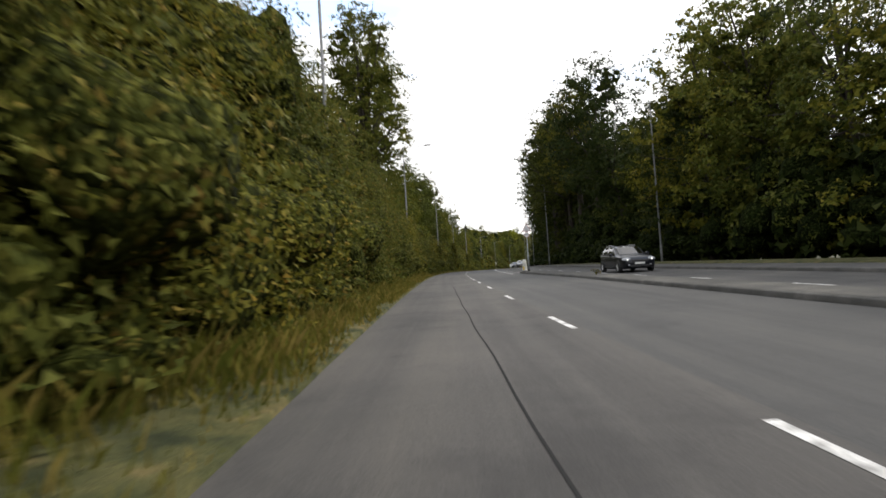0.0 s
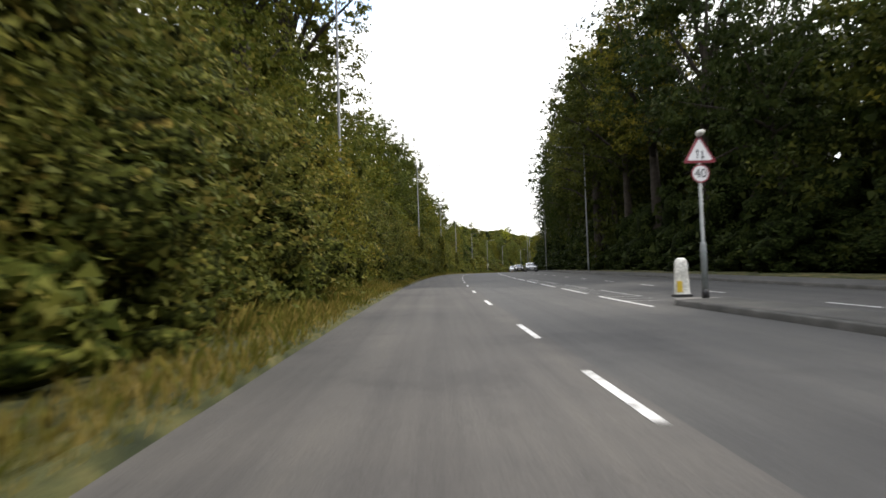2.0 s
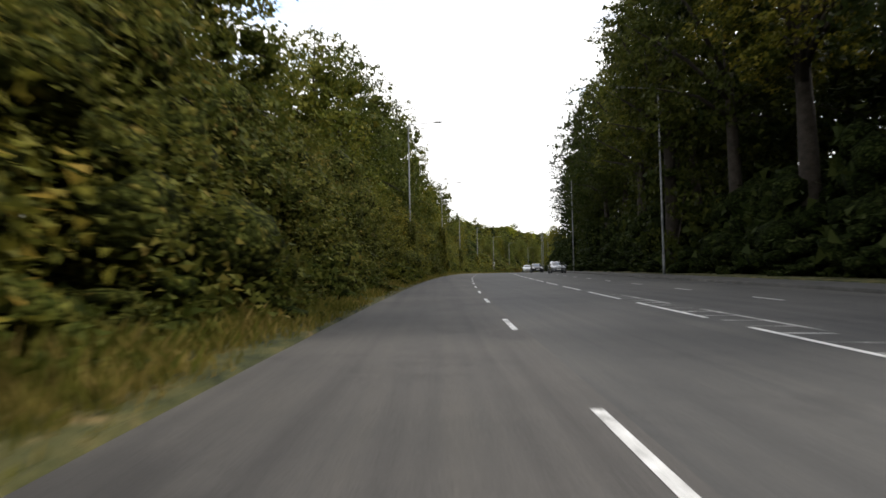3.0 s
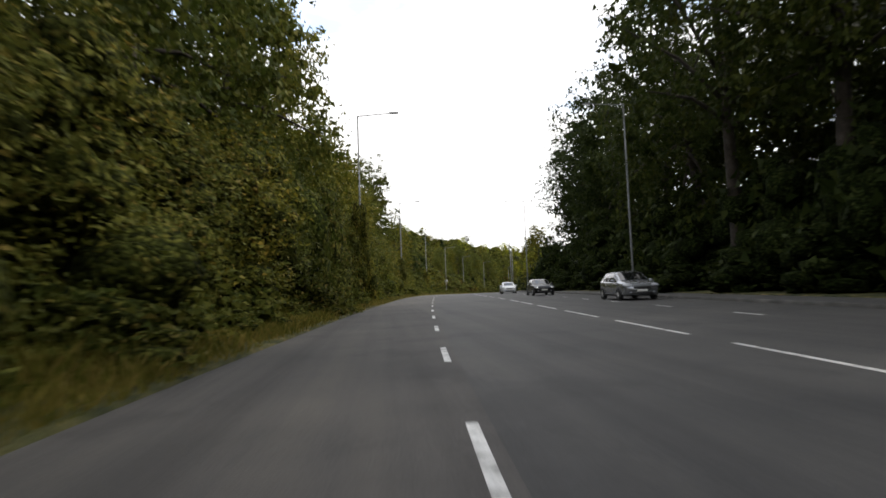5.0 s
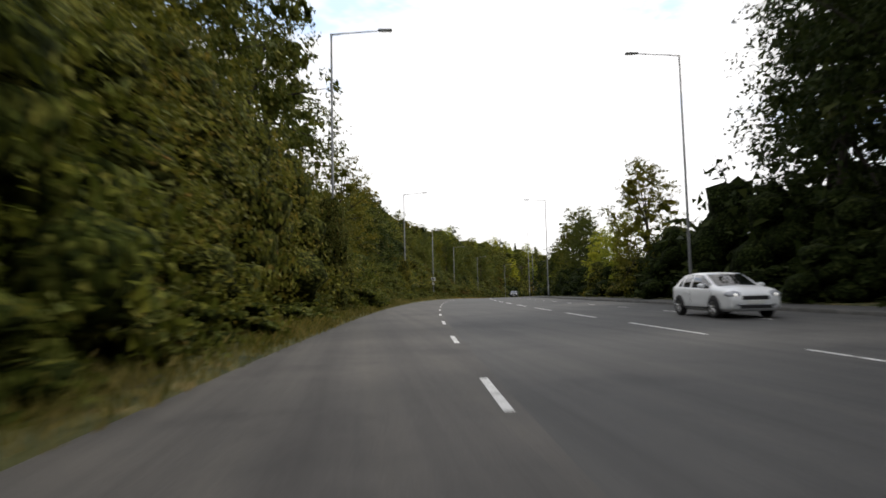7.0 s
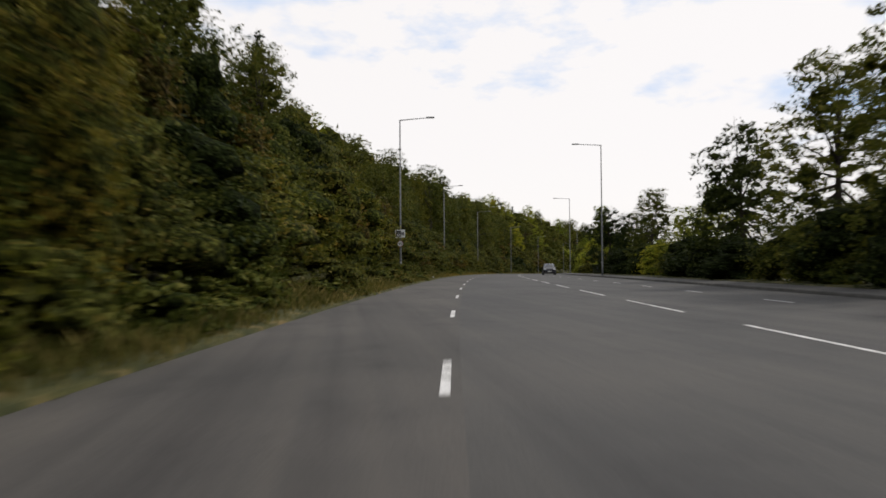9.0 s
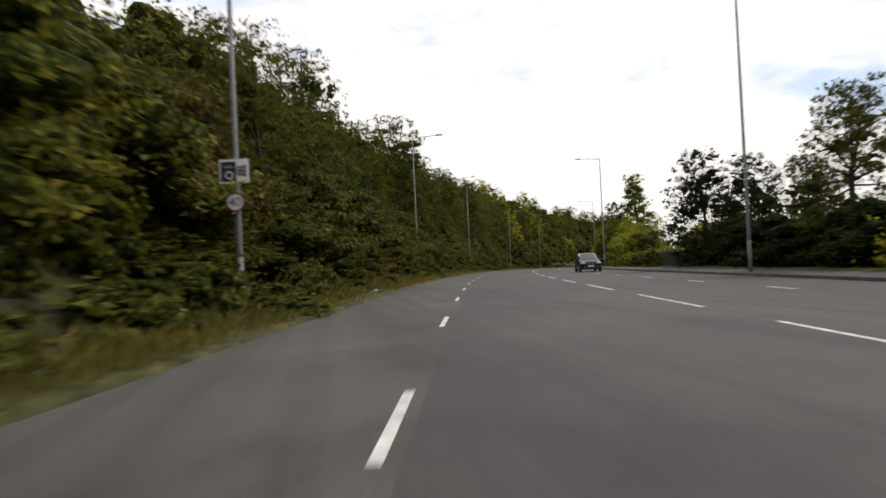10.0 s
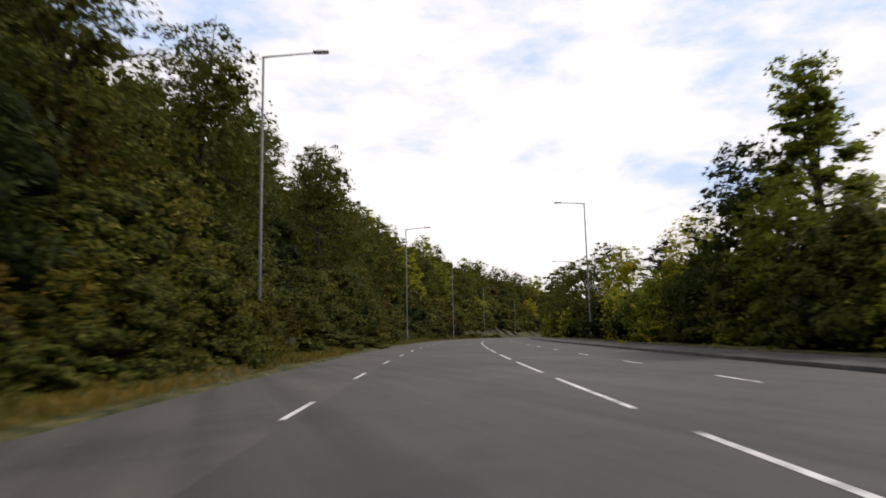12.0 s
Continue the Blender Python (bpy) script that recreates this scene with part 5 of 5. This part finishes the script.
def car(m, label, paint, length, width, height, belt, hood, roof, lit=False, rails=False):
    """A car that faces +y. belt: the window line's height; hood: its height at the nose and at the windscreen;
    roof: y of windscreen foot, roof front, roof rear and rear window foot, as parts of the half length."""
    ob = empty("car", m, label, "car", "cars on the road")
    h, w = length / 2, width / 2
    wf, rf, rr, rb = (v * h for v in roof)
    b_pillar = (rf + rr) / 2 + 0.12
    c_pillar = rr + 0.25
    edges = [wf - 0.02, rf + 0.04, wf - 0.18, b_pillar + 0.05, b_pillar - 0.05, c_pillar, c_pillar - 0.09, rr - 0.02, rb + 0.04, rr - 0.08]
    ys = sorted(set(round(float(v), 3) for v in list(np.linspace(-h, h, 44)) + edges + [h - 0.02, h - 0.05, -h + 0.03]))
    tops = curve_of([(-h, belt - 0.2), (-h + 0.05, belt - 0.03), (rb, belt + 0.02), (rr, height - 0.05), ((rr + rf) / 2, height), (rf, height - 0.04), (wf, hood[1] + 0.02),
                     (h * 0.8, (hood[0] + hood[1]) / 2 + 0.03), (h - 0.18, hood[0] + 0.03), (h - 0.04, hood[0] - 0.04), (h, hood[0] - 0.16)], ys, 0.16)
    plan = curve_of([(-h, 0.8), (-h + 0.15, 0.93), (-h + 0.5, 0.99), (0, 1.0), (h * 0.6, 0.99), (h - 0.35, 0.97), (h - 0.1, 0.92), (h, 0.8)], ys, 0.14)
    lows = curve_of([(-h, 0.36), (-h + 0.2, 0.24), (0, 0.19), (h - 0.25, 0.2), (h, 0.27)], ys, 0.14)
    belts = curve_of([(-h, belt + 0.06), (0, belt), (wf, belt - 0.04), (h, belt - 0.1)], ys, 0.1)
    rings, bm = [], bmesh.new()
    for y, zt, k, lo, be in zip(ys, tops, plan, lows, belts):
        hw = w * k
        g = min(1.0, max(0.0, (zt - be) / (height - be)))
        zb = min(be, zt - 0.07)
        xe, xb = hw * (0.88 - 0.13 * g), hw * 0.955
        ze = zt - 0.025 - 0.045 * g
        half = [(0, zt), (xe * 0.5, zt - 0.006), (xe * 0.87, zt - 0.022), (xe, ze), ((xe + xb) / 2 + 0.012 * g, (ze + zb) / 2), (xb, zb), (hw * 0.99, zb - 0.05), (hw, lo + (zb - lo) * 0.62),
                (hw * 0.985, lo + (zb - lo) * 0.34), (hw * 0.99, lo + 0.1), (hw * 0.9, lo), (0, lo)]
        rings.append([bm.verts.new((x, y, z)) for x, z in half] + [bm.verts.new((-x, y, z)) for x, z in half[-2:0:-1]])
    n = len(rings[0])
    glass = {"windscreen": [], "rear_window": [], "side_window": [], "rear_side_window": []}
    body_faces = []
    for i in range(len(rings) - 1):
        y = (ys[i] + ys[i + 1]) / 2
        for k in range(n):
            f = bm.faces.new((rings[i][k], rings[i + 1][k], rings[i + 1][(k + 1) % n], rings[i][(k + 1) % n]))
            strip = min(k, n - 1 - k)
            key = None
            if strip < 2 and rf + 0.04 < y < wf - 0.02:
                key = "windscreen"
            elif strip < 2 and rb + 0.04 < y < rr - 0.02:
                key = "rear_window"
            elif strip in (3, 4) and c_pillar < y < wf - 0.18 and not b_pillar - 0.05 < y < b_pillar + 0.05:
                key = "side_window" if y > b_pillar else "rear_side_window"
            elif strip in (3, 4) and rr - 0.08 < y < c_pillar - 0.09:
                key = "rear_side_window"
            if key:
                side_no = k > n // 2 if key.endswith("side_window") else 0
                glass[key].append(([tuple(v.co) for v in f.verts], side_no, y < c_pillar))
                body_faces.append(f)
    bm.faces.new(rings[0])
    bm.faces.new(rings[-1])
    bmesh.ops.delete(bm, geom=body_faces, context="FACES_ONLY")
    bmesh.ops.recalc_face_normals(bm, faces=bm.faces)
    part("body", bm, paint, ob, smooth=True)
    panes = {}
    for key, items in glass.items():
        for pts, no, quarter in items:
            panes.setdefault((key, no, quarter and key == "rear_side_window"), []).append(pts)
    for (key, no, quarter), faces in panes.items():
        bm = bmesh.new()
        for pts in faces:
            bm.faces.new([bm.verts.new(q) for q in pts])
        bmesh.ops.remove_doubles(bm, verts=bm.verts, dist=0.0005)
        bmesh.ops.recalc_face_normals(bm, faces=bm.faces)
        bmesh.ops.solidify(bm, geom=list(bm.faces), thickness=0.006)
        part("quarter_window" if quarter else key, bm, M_GLASS, ob, "dark reflecting glass", True)
    bw, tw = w * 0.955, w * 0.75
    for s in (-1, 1):
        bm = bmesh.new()
        bmesh.ops.create_uvsphere(bm, u_segments=12, v_segments=8, radius=1, matrix=Matrix.Translation((s * (w + 0.1), wf - 0.35, belt + 0.06)) @ Matrix.Diagonal((0.12, 0.07, 0.085, 1)))
        part("mirror", bm, paint, ob, "rounded door mirror", True)
        bm = bmesh.new()
        box(bm, s * w * 0.995 - 0.012, s * w * 0.995 + 0.012, -h * 0.5, wf - 0.2, 0.27, 0.33, 0.01)
        part("sill", bm, M_TRIM, ob)
        bm = bmesh.new()
        bmesh.ops.create_uvsphere(bm, u_segments=14, v_segments=8, radius=1, matrix=Matrix.Translation((s * w * 0.74, h - 0.13, hood[0] - 0.09)) @ Matrix.Rotation(s * -0.42, 4, "Z") @ Matrix.Rotation(-0.45, 4, "X") @ Matrix.Diagonal((0.23, 0.15, 0.075, 1)))
        lamp = part("headlight", bm, M_HEAD, ob, "clear headlight", True)
        if lit:
            bm = bmesh.new()
            bmesh.ops.create_uvsphere(bm, u_segments=12, v_segments=8, radius=0.042, matrix=Matrix.Translation((s * w * 0.7, h - 0.0, hood[0] - 0.12)))
            part("bulb", bm, M_BEAM, lamp, "lit headlamp bulb", True)
        bm = bmesh.new()
        bmesh.ops.create_uvsphere(bm, u_segments=10, v_segments=6, radius=1, matrix=Matrix.Translation((s * w * 0.62, h - 0.015, 0.4)) @ Matrix.Diagonal((0.07, 0.04, 0.045, 1)))
        part("fog_lamp", bm, M_HEAD, ob, smooth=True)
        for y in (c_pillar - 0.1 + 0.3, b_pillar - 0.3):
            bm = bmesh.new()
            box(bm, s * w - 0.03, s * w + 0.012, y, y + 0.2, belt - 0.17, belt - 0.14, 0.008)
            part("door_handle", bm, paint, ob)
        for y in (b_pillar, wf - 0.02):
            bm = bmesh.new()
            tube(bm, [(s * (w * 0.985), y, belt - 0.08), (s * (w * 1.0 - 0.002), y, 0.7), (s * (w * 0.985 - 0.002), y - 0.02, 0.36)], [0.006] * 3, 5)
            part("door_joint", bm, M_TRIM, ob)
        if rails:
            bm = bmesh.new()
            tube(bm, [(s * tw * 0.86, rr + 0.1, height - 0.09), (s * tw * 0.86, rr + 0.22, height - 0.015), (s * tw * 0.86, (rr + rf) / 2, height + 0.015), (s * tw * 0.86, rf - 0.28, height - 0.015), (s * tw * 0.86, rf - 0.15, height - 0.09)], [0.016] * 5, 6)
            part("roof_rail", bm, M_RIM, ob, "bright roof rail", True)
        for y in (h - 0.86, -h + 0.78):
            bm = bmesh.new()
            bmesh.ops.create_cone(bm, cap_ends=True, segments=22, radius1=0.36, radius2=0.36, depth=0.08, matrix=Matrix.Translation((s * (w - 0.04), y, 0.335)) @ Matrix.Rotation(math.pi / 2, 4, "Y"))
            part("wheel_arch", bm, M_TRIM, ob)
            bm = bmesh.new()
            prof = [(0.2, 0.1), (0.3, 0.1), (0.318, 0.07), (0.318, -0.07), (0.3, -0.1), (0.2, -0.1)]
            rings = [[bm.verts.new((s * (w - 0.06) + o, y + r * math.cos(a), 0.315 + r * math.sin(a))) for r, o in prof] for a in [2 * math.pi * k / 22 for k in range(22)]]
            for i in range(22):
                for j in range(6):
                    bm.faces.new((rings[i][j], rings[(i + 1) % 22][j], rings[(i + 1) % 22][(j + 1) % 6], rings[i][(j + 1) % 6]))
            wheel = part("wheel", bm, M_TYRE, ob, "black tyre", True)
            bm = bmesh.new()
            bmesh.ops.create_cone(bm, cap_ends=True, segments=20, radius1=0.2, radius2=0.2, depth=0.03, matrix=Matrix.Translation((s * (w - 0.005), y, 0.315)) @ Matrix.Rotation(math.pi / 2, 4, "Y"))
            part("brake_disc", bm, M_TRIM, wheel)
            bm = bmesh.new()
            turn = [2 * math.pi * k / 20 for k in range(21)]
            tube(bm, [(s * (w + 0.015), y + 0.195 * math.cos(a), 0.315 + 0.195 * math.sin(a)) for a in turn], [0.016] * 21, 5, False)
            for k in range(5):
                a = 2 * math.pi * k / 5 + 0.3
                tube(bm, [(s * (w + 0.025), y, 0.315), (s * (w + 0.018), y + 0.19 * math.cos(a), 0.315 + 0.19 * math.sin(a))], [0.032, 0.022], 5)
            part("rim", bm, M_RIM, wheel, "metal wheel rim")
    for nm, x, y0, z0, z1, mat, lab in (("grille", w * 0.46, h - 0.01, hood[0] - 0.27, hood[0] - 0.15, M_TRIM, "dark front grille"), ("lower_intake", w * 0.56, h - 0.012, 0.29, 0.4, M_TRIM, ""), ("plate", 0.26, h + 0.005, 0.43, 0.54, M_PLATE, "blank pale plate"), ("wiper_trim", w * 0.7, wf + 0.03, hood[1] - 0.02, hood[1] + 0.03, M_TRIM, "")):
        bm = bmesh.new()
        box(bm, -x, x, y0 - 0.05, y0 + 0.025, z0, z1, 0.012)
        part(nm, bm, mat, ob, lab)
    return ob


def on_road(y, off):
    return Matrix.Translation(place(y, off, 0.06 + 0.008 * (off - 8))) @ Matrix.Rotation(math.pi - heading(y), 4, "Z") @ Matrix.Rotation(-radians(tilt(y)), 4, "X")


HATCH = (0.5, 0.1, -0.62, -0.94)
car(on_road(32.5, 8.3), "dark blue estate car with roof rails and lit headlights", car_paint("dark_blue_paint", (0.008, 0.009, 0.013)), 4.6, 1.8, 1.48, 0.92, (0.8, 0.95), (0.42, 0.06, -0.78, -0.95), True, True)
car(on_road(128.3, 10.4), "silver five-door hatchback on the oncoming side", car_paint("silver_paint", (0.3, 0.31, 0.325), 0.34, 0.7), 4.35, 1.84, 1.5, 0.93, (0.84, 0.98), HATCH)
car(on_road(149.5, 9.6), "dark saloon car with lit headlights on the oncoming side", car_paint("black_paint_car", (0.009, 0.009, 0.011)), 4.6, 1.8, 1.45, 0.92, (0.8, 0.95), (0.42, 0.04, -0.52, -0.8), True)
car(on_road(171.0, 9.2), "white hatchback with lit headlights on the oncoming side", car_paint("white_paint", (0.82, 0.83, 0.84)), 4.05, 1.74, 1.45, 0.93, (0.82, 0.97), HATCH, True)
car(on_road(295.5, 9.4), "dark purple-black people carrier on the oncoming side", car_paint("plum_paint", (0.009, 0.008, 0.011)), 4.5, 1.76, 1.62, 0.97, (0.84, 1.03), (0.58, 0.14, -0.76, -0.96))
